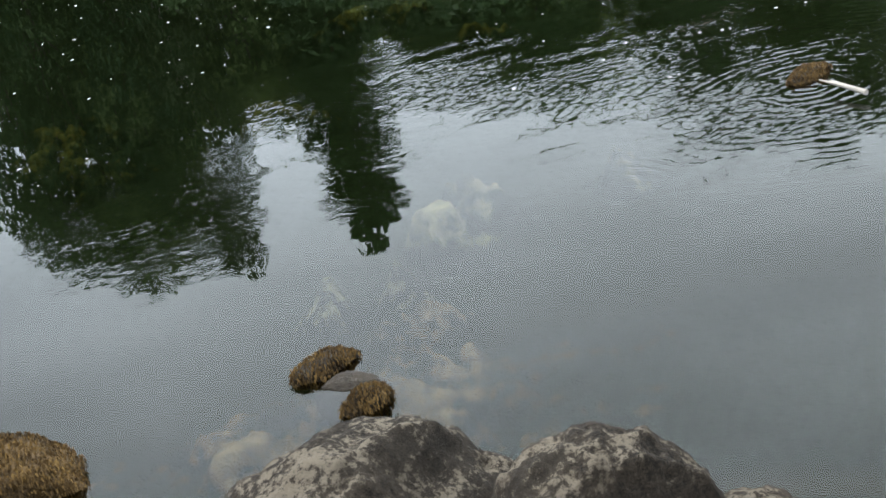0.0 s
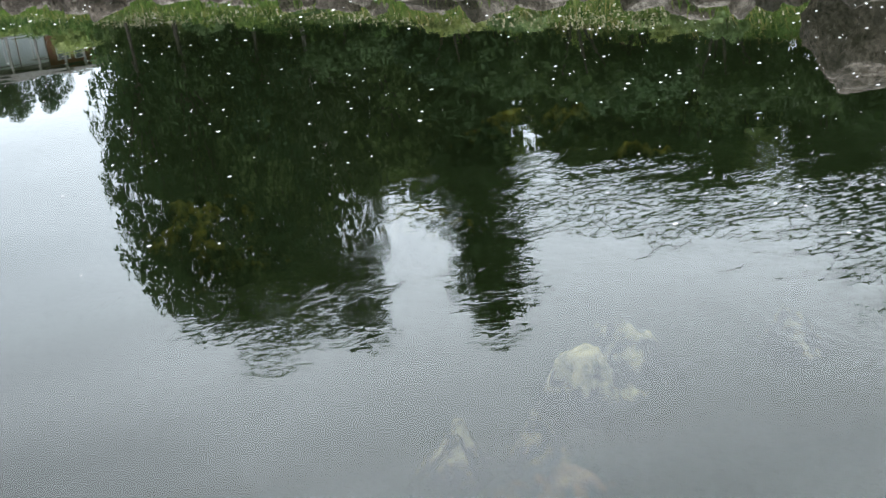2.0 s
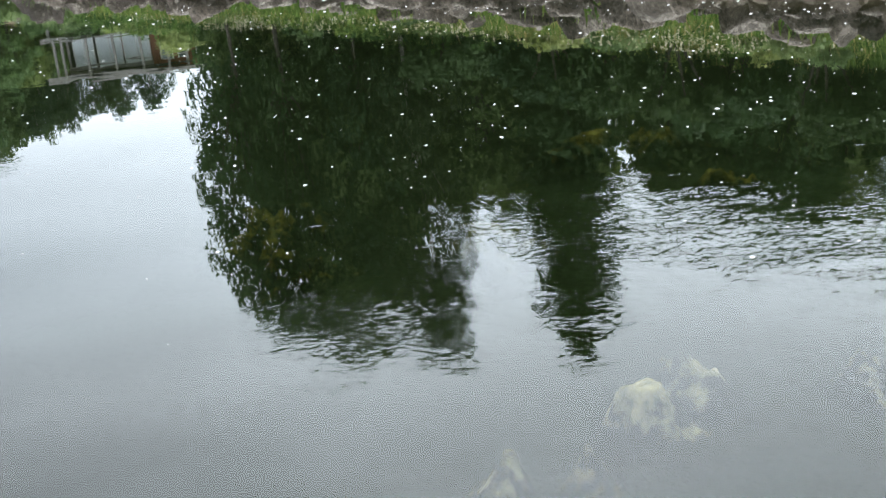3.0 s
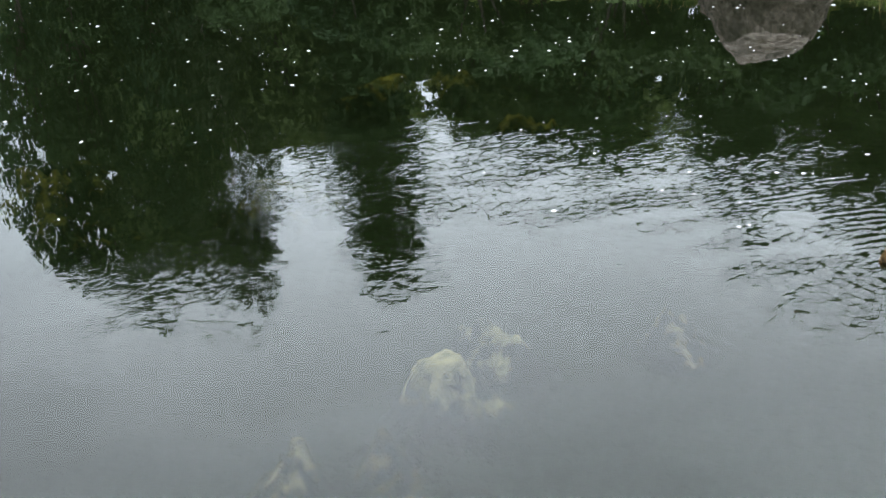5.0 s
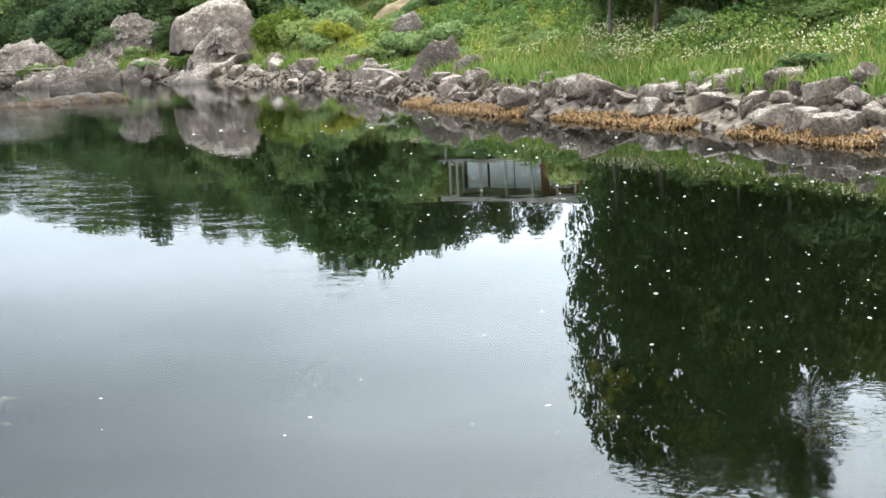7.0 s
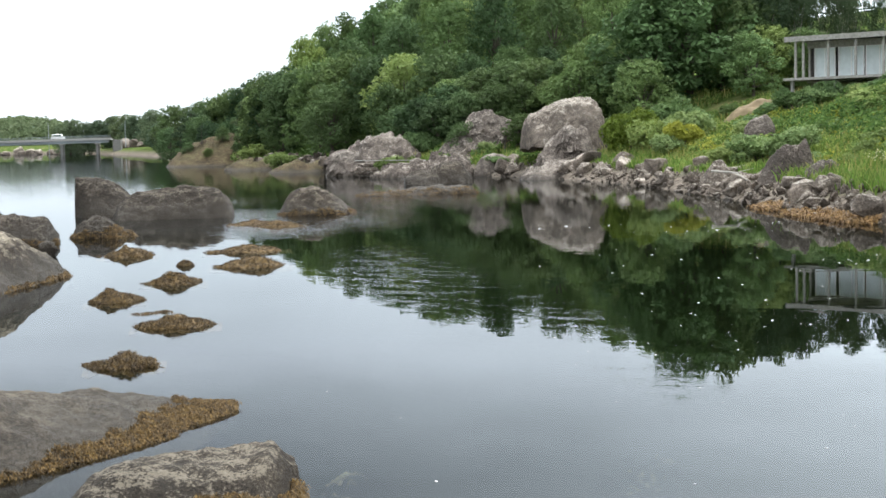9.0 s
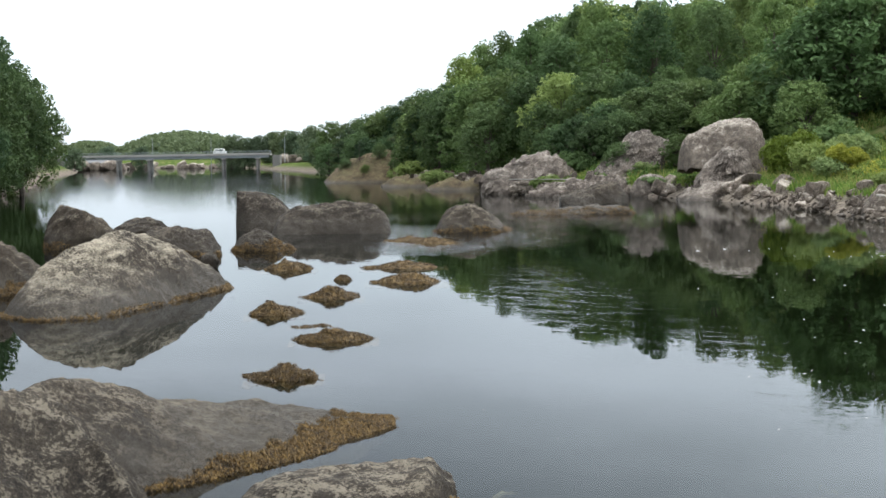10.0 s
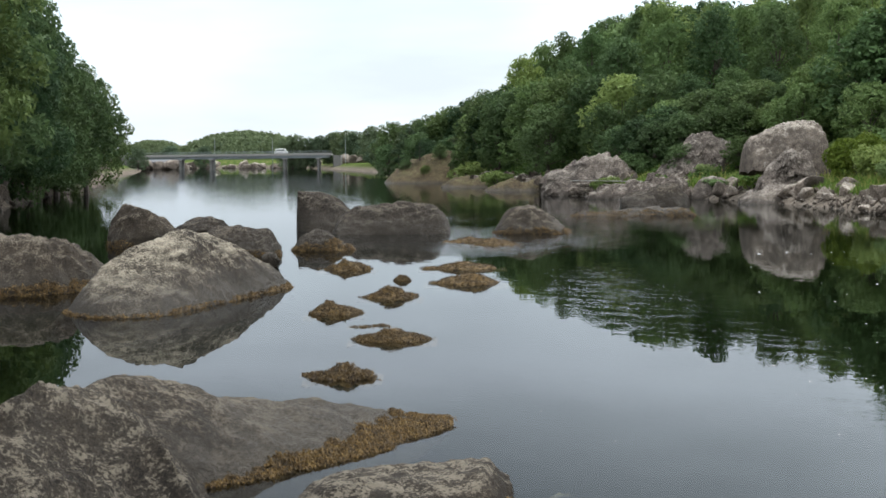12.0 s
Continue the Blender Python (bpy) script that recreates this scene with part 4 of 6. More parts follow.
# rubble of the near and upstream banks
verts, faces = [], []
for i in range(900):
    ln = NEAR_SHORE[12:19]
    x, y, tx, ty = along(ln, 260 * rng_bank.random() ** 1.3)
    off = rng_bank.uniform(-0.6, 3.5)
    x, y = x - abs(ty) * off, y
    k = rng_bank.uniform(0.4, 1.7)
    q = np.array(Euler((rng_bank.random() * 6, rng_bank.random() * 6, rng_bank.random() * 6)).to_matrix()) * k
    base = len(verts)
    verts.extend((rv @ q.T + np.array([x, y, max(land_at(x, y), -0.15) + k * 0.22])).tolist())
    faces.extend([[j + base for j in fc] for fc in rf])
tagged(new("rubble", mesh_from("rubble", verts, faces, ROCK_BANK)), "broken rock along the wooded bank", "rubble", kind="stuff")


def big_rock(label, x, y, size, seed, sink=0.15, turn=0.0, material=ROCK_BANK, z=None, rough=0.12, points=26, lean=(0.0, 0.0), round_off=0.0):
    """A fractured outcrop: a broken block, its faces split up and roughened."""
    rnd = random.Random(seed)
    b = bmesh.new()
    for _ in range(points):
        p = Vector((rnd.gauss(0, 1), rnd.gauss(0, 1), rnd.gauss(0, 1))).normalized()
        q = p / max(abs(p.x), abs(p.y), abs(p.z))
        p = p.lerp(q, 0.55 * (1 - round_off)) * rnd.uniform(0.82, 1.0)
        b.verts.new((p.x * 0.5, p.y * 0.5, p.z * 0.5))
    res = bmesh.ops.convex_hull(b, input=b.verts)
    junk = {g for g in res["geom_interior"] + res["geom_unused"] if isinstance(g, bmesh.types.BMVert)}
    bmesh.ops.delete(b, geom=list(junk), context='VERTS')
    bmesh.ops.subdivide_edges(b, edges=list(b.edges), cuts=7, use_grid_fill=True)
    bmesh.ops.triangulate(b, faces=list(b.faces))
    v = np.array([w.co[:] for w in b.verts])
    f = [[w.index for w in fc.verts] for fc in b.faces]
    b.free()
    out = v / np.maximum(np.linalg.norm(v, axis=1), 1e-6)[:, None]
    crack = np.clip(np.abs(fractal(v, 3.4, 3, seed + 31)) * 5, 0, 1) - 1
    v = v + out * (rough * 0.35 * fractal(v, 3.0, 4, seed) + rough * 0.16 * fractal(v, 11.0, 3, seed + 3) + rough * 0.28 * crack)[:, None]
    v = v * np.array(size)
    v[:, 0] += lean[0] * v[:, 2]
    v[:, 1] += lean[1] * v[:, 2]
    v = v @ np.array(Matrix.Rotation(radians(-turn), 3, 'Z'))
    v[:, 2] += size[2] * (0.5 - sink)
    ob = thing("rock_outcrop", label, "rock", pose(x, y, land_at(x, y) if z is None else z), "outcrops on the far bank")
    part_mesh("stone", mesh_from("stone", v, f, material), ob)
    return ob


def far_crag(label, y, depth, outline, seed, foot=0.0, material=ROCK_CRAG, **kw):
    return crag(label, y, depth, outline, seed, material, foot=foot, name="rock_outcrop", group="outcrops on the far bank", **kw)


far_crag("huge pale grey boulder tilted on the bank", 105.2, 5.0, [(21.25, 3.2), (21.6, 4.1), (22.6, 4.85), (24.2, 5.4), (25.6, 5.6), (26.4, 5.55), (26.9, 4.7), (27.1, 3.4)], 401, material=ROCK_BANK, foot=2.0, dome=3.0, rough=0.22, broken=0.1, cell=0.35)
far_crag("fissured grey outcrop below the great boulder", 101.2, 4.4, [(21.2, 1.0), (21.9, 2.3), (22.6, 2.8), (23.7, 3.75), (24.9, 3.3), (25.7, 1.9), (26.9, 1.0), (27.8, 0.3)], 403, foot=-0.3, dome=1.5, rough=0.3, broken=0.5, cell=1.1, smooth=False, ways=(0.4, 0.9, 0.7))
far_crag("broken grey ledge under the great boulder", 98.0, 3.4, [(19.6, 0.3), (20.6, 0.95), (22.0, 1.25), (23.0, 1.2), (24.4, 0.8), (25.4, 0.3)], 404, foot=-0.3, dome=2.0, rough=0.2, broken=0.4, cell=1.2, smooth=False, ways=(0.4, 0.8, 0.7))
far_crag("grey lichen-covered outcrop beside the great boulder", 119.5, 6.0, [(16.8, 1.6), (17.8, 2.7), (18.8, 3.7), (19.7, 4.6), (20.8, 5.25), (22.4, 4.8), (23.7, 4.4), (24.8, 2.4)], 405, foot=0.8, dome=1.5, rough=0.3, broken=0.45, cell=0.9, smooth=False, ways=(0.4, 0.9, 0.7))
far_crag("rounded pale rock ledge above the water", 122.0, 5.0, [(8.0, 1.6), (9.2, 2.4), (10.2, 2.5), (11.2, 3.2), (12.8, 3.5), (14.4, 3.5), (15.2, 2.2), (16.2, 1.2)], 407, foot=0.0, dome=1.8, rough=0.3, broken=0.5, cell=1.1, ways=(0.4, 0.8, 0.7), smooth=False)
far_crag("low pale rock ledge", 111.0, 4.0, [(10.6, 0.4), (12.0, 1.1), (13.7, 1.25), (15.3, 1.8), (17.4, 1.65), (18.6, 0.9)], 409, foot=-0.3, dome=2.2, rough=0.2, broken=0.5, cell=1.2, smooth=False)
far_crag("rounded pale rock on the shore", 109.0, 2.8, [(18.2, 0.5), (18.9, 1.4), (20.0, 1.6), (20.8, 1.3), (21.4, 0.4)], 411, foot=-0.3, dome=2.4, rough=0.14)
far_crag("white-topped block at the water's edge", 68.4, 2.2, [(22.5, 0.6), (22.9, 1.15), (23.3, 1.6), (23.8, 1.4), (24.15, 0.5)], 413, material=ROCK_BANK, foot=0.0, dome=2.2, rough=0.12, broken=0.1)
far_crag("leaning dark grey slab on the grass", 61.6, 1.8, [(22.9, 1.0), (23.5, 1.8), (24.1, 2.5), (24.7, 2.4), (25.15, 2.6), (25.35, 1.5)], 415, foot=0.6, dome=1.8, rough=0.12, broken=0.22, cell=1.1, smooth=False)
far_crag("dark grey block beside the slab", 57.2, 1.9, [(23.2, 0.8), (23.5, 1.5), (24.1, 1.75), (24.6, 1.6), (24.9, 0.8)], 417, foot=0.4, dome=2.4, rough=0.12, broken=0.2, cell=1.2, smooth=False)
far_crag("large flat-topped pale block", 37.9, 1.5, [(21.3, 0.4), (21.5, 0.9), (22.0, 0.98), (22.6, 0.98), (23.0, 0.9), (23.2, 0.3)], 419, material=ROCK_BANK, foot=0.1, dome=4.0, rough=0.07, broken=0.06, cell=0.8)
far_crag("tall pale block with a dark crack", 35.8, 1.3, [(22.4, 0.8), (22.55, 1.22), (23.0, 1.32), (23.4, 1.25), (23.6, 0.7)], 421, material=ROCK_BANK, foot=0.2, dome=3.4, rough=0.07, broken=0.14, cell=0.9)
far_crag("grey wedge of rock among the stones", 30.8, 1.5, [(22.3, 0.7), (22.8, 1.1), (23.4, 1.36), (23.9, 1.15), (24.3, 0.8)], 422, material=ROCK_BANK, foot=0.4, dome=1.4, rough=0.08)
far_crag("rounded grey boulder of the bank", 20.6, 1.7, [(19.9, 0.2), (20.2, 0.7), (20.6, 0.85), (21.1, 0.75), (21.35, 0.3)], 424, material=ROCK_BANK, foot=0.0, dome=2.4, rough=0.1)
big_rock("large rounded grey boulder by the water", 21.1, 14.0, (2.6, 2.5, 2.7), 423, sink=0.1, z=0.3, round_off=1.0, points=34, rough=0.08)
far_crag("small grey rock in the grass", 84.0, 1.6, [(30.4, 3.1), (30.9, 3.7), (31.6, 3.9), (32.2, 3.3)], 425, foot=2.6, dome=2.0, rough=0.14, broken=0.1)
far_crag("grey rocks below the knoll", 158.0, 6.0, [(-0.5, 0.2), (1.0, 0.9), (3.0, 1.2), (4.4, 1.7), (6.0, 1.3), (7.2, 1.6), (8.6, 1.0), (10.0, 0.6)], 427, foot=-0.3, material=ROCK_BROWN, dome=1.6, rough=0.4, broken=0.6, cell=0.5, smooth=False, ways=(0.4, 0.8, 0.7))
far_crag("brown rocky knoll with thin scrub", 192.0, 12.0, [(-8.0, 0.2), (-6.8, 1.6), (-4.6, 2.9), (-1.6, 3.9), (1.6, 4.4), (5.0, 3.9), (8.0, 3.0), (11.0, 2.0)], 429, foot=-0.3, material=ROCK_BROWN, dome=1.5, rough=0.6, broken=0.8, cell=0.35, smooth=False, ways=(0.4, 0.8, 0.7))
far_crag("low brown rocks on the shore", 139.0, 5.0, [(3.6, 0.2), (5.0, 0.9), (6.2, 1.2), (7.6, 1.0), (9.0, 1.5), (10.2, 1.2), (11.6, 1.4), (13.0, 0.6)], 431, foot=-0.3, material=ROCK_BROWN, dome=1.8, rough=0.35, broken=0.5, cell=0.6, smooth=False, ways=(0.4, 0.8, 0.7))
# the rocky foot of the wooded bank on the camera's side
for k, (x, y, z) in enumerate([(-29.6, 88, 1.9), (-31.2, 97, 2.2), (-33.8, 111, 2.4), (-36.6, 127, 2.5), (-41.0, 150, 2.8), (-46.5, 176, 2.8)]):
    crag("dark fissured rock at the foot of the wooded bank", y, 5.0, [(x - 3.4, z * 0.9), (x - 2.2, z), (x - 1.0, z * 0.85), (x + 0.2, z * 0.7), (x + 1.2, z * 0.5), (x + 2.2, z * 0.1)], 441 + k, ROCK_CRAG,
         name="rock_outcrop", group="rocks of the near bank", dome=1.6, rough=0.4, broken=0.7, cell=0.8, smooth=False, ways=(0.4, 0.8, 0.7))
# golden wrack along the far waterline
spots = []
for i in range(1500):
    s = 8 + 32 * rng_bank.random()
    x, y, tx, ty = along(BANK, s + 8)
    if noise.noise(Vector((s * 0.35, 2.0, 0.5))) < -0.08:
        continue
    off = rng_bank.uniform(-0.55, 0.35)
    spots.append(((x + ty * off, y - tx * off, 0.02 + 0.25 * rng_bank.random() * max(0.1, 0.55 + off)), (-0.6, -0.3, 0.6)))
vv, ff = weed_tufts(rng_bank, spots, 0.2, 16, 0.013)
tagged(new("seaweed", mesh_from("seaweed", vv, ff, WEED_BANK)), "golden-brown wrack draped over the lowest stones", "seaweed", kind="stuff")


# ---- trees ----
def leaf_cloud(seed, lobes, count, size, droop=0.2):
    """Leaf sprays on the outsides of a crown's lobes: (x, y, z, radius, height) each."""
    r = np.random.RandomState(seed)
    weight = np.array([l[3] ** 2 for l in lobes])
    which = r.choice(len(lobes), count, p=weight / weight.sum())
    lob = np.array(lobes)[which]
    d = r.normal(size=(count, 3))
    d /= np.linalg.norm(d, axis=1)[:, None]
    rad = lob[:, 3] * (0.5 + 0.6 * r.random(count) ** 0.6)
    # clumps: pull the sprays towards a few twig ends
    twigs = r.normal(size=(14, 3))
    twigs /= np.linalg.norm(twigs, axis=1)[:, None]
    near = twigs[np.argmax(d @ twigs.T, axis=1)]
    d = d * 0.72 + near * 0.28
    c = lob[:, :3] + d * rad[:, None] * np.stack([np.ones(count), np.ones(count), lob[:, 4] / lob[:, 3]], 1)
    nrm = d * 0.6 + r.normal(size=(count, 3)) * 0.55 + np.array([0, 0, 0.35])
    nrm /= np.linalg.norm(nrm, axis=1)[:, None]
    a = np.cross(nrm, r.normal(size=(count, 3)))
    a /= np.linalg.norm(a, axis=1)[:, None]
    b = np.cross(nrm, a)
    s = size * (0.6 + 0.8 * r.random(count))[:, None]
    tip = np.array([0, 0, -1.0]) * droop * s
    v = np.stack([c - a * s, c + b * s * 0.45 + nrm * s * 0.12, c + a * s + tip, c - b * s * 0.45 + nrm * s * 0.12], 1).reshape(-1, 3)
    f = np.arange(count * 4).reshape(-1, 4)
    return v, f


def limb_mesh(bm, p, q, r0, r1):
    tube(p, q, r0, r1, 7, bm)


def make_tree(kind, seed, h):
    """Trunk and crown meshes of one tree of height h."""
    rnd = random.Random(seed)
    lobes = []
    bm = bmesh.new()
    if kind == "pine":
        lean = rnd.uniform(-0.3, 0.3)
        limb_mesh(bm, (0, 0, -0.4), (lean * 0.5, 0, h * 0.55), 0.16 + h * 0.008, 0.12)
        limb_mesh(bm, (lean * 0.5, 0, h * 0.55), (lean, 0, h * 0.97), 0.12, 0.03)
        for k in range(11):
            z = h * (0.4 + 0.055 * k)
            a = k * 2.4 + rnd.random()
            reach = h * 0.17 * (1.15 - k / 14) * rnd.uniform(0.7, 1.2)
            x, y = lean * z / h + reach * math.cos(a), reach * math.sin(a)
            limb_mesh(bm, (lean * z / h, 0, z - 0.3), (x, y, z), 0.05, 0.02)
            lobes.append((x, y, z, reach * 0.75, h * 0.045))
        lobes.append((lean, 0, h * 0.95, h * 0.06, h * 0.06))
        count, size = 2600, 0.2
    elif kind == "spire":
        limb_mesh(bm, (0, 0, -0.4), (0, 0, h * 0.97), 0.16, 0.03)
        for k in range(12):
            z = h * (0.16 + 0.07 * k)
            r = h * 0.12 * min(1.0, (1.12 - z / h) * 3.0)
            a = k * 2.4
            lobes.append((0.3 * r * math.cos(a), 0.3 * r * math.sin(a), z, max(r, 0.35), h * 0.07))
        count, size = 4200, 0.2
    else:
        low = 0.24 if kind == "tall" else 0.14
        slim = 0.5 if kind in ("tall", "airy") else 1.0
        fork = h * rnd.uniform(0.22, 0.34)
        limb_mesh(bm, (0, 0, -0.4), (rnd.uniform(-0.2, 0.2), rnd.uniform(-0.2, 0.2), fork), (0.1 + h * 0.013) * slim, (0.08 + h * 0.009) * slim)
        n = rnd.randint(13, 17)
        for k in range(n):
            u = (k + 0.5) / n
            a = k * 2.4 + rnd.random() * 0.6
            reach = h * 0.25 * math.sin(math.pi * ((0.12 + 0.8 * u) if kind == "tall" else (0.26 + 0.66 * u))) * rnd.uniform(0.75, 1.2)
            z = h * (low + (0.92 - low) * u) + rnd.uniform(-0.03, 0.03) * h
            x, y = reach * math.cos(a), reach * math.sin(a)
            limb_mesh(bm, (0, 0, min(fork, z * 0.7)), (x * 0.8, y * 0.8, z), (0.06 + 0.004 * h) * slim, 0.02)
            r = h * rnd.uniform(0.12, 0.18)
            lobes.append((x, y, z, r, r * rnd.uniform(0.75, 1.0)))
        lobes.append((0, 0, h * 0.87, h * 0.12, h * 0.12))
        count, size = {"fine": (15000, 0.135), "tall": (15000, 0.105), "airy": (15000, 0.105)}.get(kind, (5600, 0.215))
    trunk = bpy.data.meshes.new("trunk")
    bm.to_mesh(trunk)
    bm.free()
    v, f = leaf_cloud(seed, lobes, count, size * (h / 9) ** 0.5)
    return trunk, v, f


TREE_KINDS = {}


def tree_kind(key, kind, seed, h, leaf, bark=BARK):
    trunk, v, f = make_tree(kind, seed, h)
    trunk.materials.append(bark)
    TREE_KINDS[key] = (trunk, mesh_from("crown", v, f, leaf), h)


for i in range(5):
    tree_kind(("broad", i), "broad", 500 + i, 10.0, LEAF)
for i in range(3):
    tree_kind(("dark", i), "broad", 520 + i, 10.0, LEAF_DARK)
for i in range(2):
    tree_kind(("shore", i), "fine", 580 + i, 10.0, LEAF_DARK)
    tree_kind(("shade", i), "fine", 585 + i, 10.0, LEAF_DARK)
for i in range(2):
    tree_kind(("pine", i), "pine", 540 + i, 10.0, LEAF_PINE)
tree_kind(("spire", 0), "spire", 560, 10.0, LEAF_DARK)
tree_kind(("grey", 0), "airy", 565, 10.0, LEAF_PINE, BARK_PALE)
for i in range(3):
    tree_kind(("tall", i), "tall", 590 + i, 10.0, LEAF_DARK, BARK)
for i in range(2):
    tree_kind(("far", i), "broad", 570 + i, 10.0, LEAF_HAZED)

TREE_LABEL = {"shore": "leafy green tree leaning over the rocky shore", "shade": "dark leafy tree on the shaded bank", "broad": "leafy broadleaf tree in full summer green", "dark": "dense dark green broadleaf tree", "pine": "scots pine with an open dark crown",
              "spire": "tall narrow dark green tree", "tall": "tall leafy tree with a slim trunk", "grey": "thin-leaved grey-green tree with pale bark", "far": "distant green tree, haze in its leaf colour"}
tree_rng = random.Random(5)


def skyline(x, y):
    """Highest that a tree of the wooded slope reaches at that place."""
    right, rise = zip((-0.034, 0.022), (0.0006, 0.034), (0.0236, 0.043), (0.0447, 0.05), (0.0515, 0.067), (0.0772, 0.083), (0.1096, 0.0925), (0.1382, 0.105),
                      (0.2069, 0.102), (0.3, 0.135), (0.353, 0.131), (0.43, 0.12), (0.48, 0.1))
    return 3 + y * float(np.interp(x / y, right, rise))


def tree(kind, x, y, h, wide=1.0, group="trees of the wooded bank", i=None, z=None):
    options = [k for k in TREE_KINDS if k[0] == kind]
    trunk, crown, h0 = TREE_KINDS[options[i % len(options)] if i is not None else tree_rng.choice(options)]
    base = land_at(x, y) if z is None else z
    if y > 120 and -0.034 < x / y < 0.48:
        lower = max(2.5, skyline(x * 0.985, y * 0.985) - base)
        h = min(h, lower)
    s = h / h0
    ob = new("tree")
    ob.matrix_basis = pose(x, y, base, 0, 0, tree_rng.uniform(0, 360)) @ Matrix.Diagonal((s * wide, s * wide, s, 1))
    tagged(ob, TREE_LABEL[kind], "tree", group)
    part_mesh("trunk", trunk, ob)
    part_mesh("crown", crown, ob)
    return ob


# the wooded slope upstream on the far side: x, y, height
for k, (right, rise, d) in enumerate([(0.024, 0.034, 187), (0.034, 0.04, 176), (0.047, 0.046, 166), (0.062, 0.052, 159), (0.08, 0.056, 152), (0.1, 0.056, 146), (0.12, 0.058, 140), (0.143, 0.058, 137), (0.168, 0.056, 135),
                                      (0.194, 0.06, 132), (0.22, 0.06, 130), (0.247, 0.062, 128), (0.275, 0.062, 127), (0.07, 0.038, 147), (0.11, 0.036, 136), (0.15, 0.04, 131), (0.185, 0.04, 128)]):
    x, y = right * d, d
    tree("dark" if k % 3 else "broad", x, y, 3 + rise * d - land_at(x, y), 1.15)
def far_tree(kind, x, y, h, wide, k=1.3):
    """A tree of the skyline, set back along its own line of sight."""
    top = 3 + (land_at(x, y) + h - 3) * k
    tall = top - land_at(x * k, y * k)
    tree(kind, x * k, y * k, tall, wide * h * k / tall)


for k in range(110):
    u = tree_rng.random()
    v = tree_rng.random()
    x = 6 + 60 * u + 2 * v
    y = 204 - 0.12 * x + 50 * v
    x = 1.2 * x + y * 0.03
    if x > 0.375 * y:
        continue
    far_tree(tree_rng.choice(["broad", "broad", "dark", "dark"]), x, y, tree_rng.uniform(12, 16) * (0.85 if x > 52 else 1.0) * min(1.0, 0.5 + 5 * max(0.0, x / y - 0.03)), tree_rng.uniform(1.05, 1.35))
for k, (x, y, h) in enumerate([(10, 178, 10), (15, 172, 10), (20, 168, 10), (25, 166, 10), (30, 164, 10), (36, 160, 9), (42, 158, 8), (6, 166, 8.5)]):
    tree("dark" if k % 3 else "broad", x, y, h, 0.95)
for (right, rise, d, kind) in [(-0.036, 0.025, 322, "dark"), (-0.027, 0.032, 318, "pine"), (-0.02, 0.029, 312, "dark"), (-0.009, 0.033, 232, "dark"), (0.0, 0.035, 230, "dark"),
                               (0.008, 0.036, 228, "dark"), (0.017, 0.04, 226, "dark"), (0.024, 0.048, 224, "pine"), (0.03, 0.046, 220, "dark"), (-0.05, 0.022, 420, "far")]:
    x, y = right * d, d
    tree(kind, x, y, 3 + rise * d * 1.03 - land_at(x, y), 1.1)
for (right, d, h) in [(0.13, 128, 4.5), (0.142, 124, 4.0), (0.152, 127, 5.0), (0.163, 123, 4.2), (0.173, 127, 5.0), (0.183, 122, 4.2), (0.193, 126, 5.0), (0.203, 121, 4.0), (0.213, 124, 4.6), (0.223, 119, 4.0), (0.233, 122, 4.6),
                      (0.245, 118, 4.2), (0.255, 121, 4.6), (0.118, 131, 4.2), (0.268, 117, 4.4), (0.16, 119, 2.6), (0.2, 117, 2.6)]:
    tree("dark", right * d, d, h, 1.5)
# the skyline of the wooded hill: bearing to the right and height of the tree tops, as slopes
for k, (right, rise) in enumerate([(0.036, 0.05), (0.046, 0.062), (0.054, 0.074), (0.068, 0.08), (0.083, 0.091), (0.098, 0.09), (0.114, 0.098), (0.129, 0.107), (0.145, 0.112), (0.164, 0.11),
                                   (0.183, 0.108), (0.202, 0.111), (0.222, 0.115), (0.245, 0.12), (0.268, 0.124), (0.29, 0.128), (0.32, 0.13)]):
    d = 286 - 40 * (k % 3) * 0.5 - 260 * max(0.0, right - 0.12)
    x, y = right * d, d
    h = 3 + rise * d * 1.03 - land_at(x, y)
    tree("dark" if k % 3 == 1 else "broad", x, y, h, min(1.0, 13.0 / h))
for (x, y, h, kind) in [(4.6, 176, 8.0, "dark"), (7, 182, 9, "dark"), (9, 170, 8, "broad"), (3.4, 196, 8.5, "pine"), (0.5, 205, 5.0, "dark"), (-2.5, 212, 5.5, "dark"),
                        (-5.6, 226, 7.5, "pine"), (-7.5, 236, 6.0, "pine"), (-4.2, 222, 6.5, "dark"), (1.5, 228, 7, "dark"), (6, 215, 8, "dark"), (-9.5, 245, 5.5, "dark")]:
    tree(kind, x, y, h * 1.1, 1.2)
for (kind, x, y, z, h) in [("dark", -5.2, 190.6, 1.2, 1.9), ("pine", -3.4, 191.0, 2.6, 2.6), ("dark", -0.8, 190.4, 3.0, 2.0), ("pine", 1.8, 191.6, 3.9, 3.4), ("dark", 3.6, 190.0, 2.8, 2.4), ("dark", 5.6, 190.6, 2.9, 3.0),
                           ("pine", 7.8, 190.8, 2.2, 4.0), ("dark", 9.6, 190.0, 1.2, 3.2), ("dark", 1.0, 188.2, 1.4, 1.5), ("dark", -2.6, 188.4, 0.9, 1.4), ("dark", 6.6, 187.6, 0.7, 2.0)]:
    tree(kind, x, y, h, 1.4, "scrub on the rocky knoll", None, z)
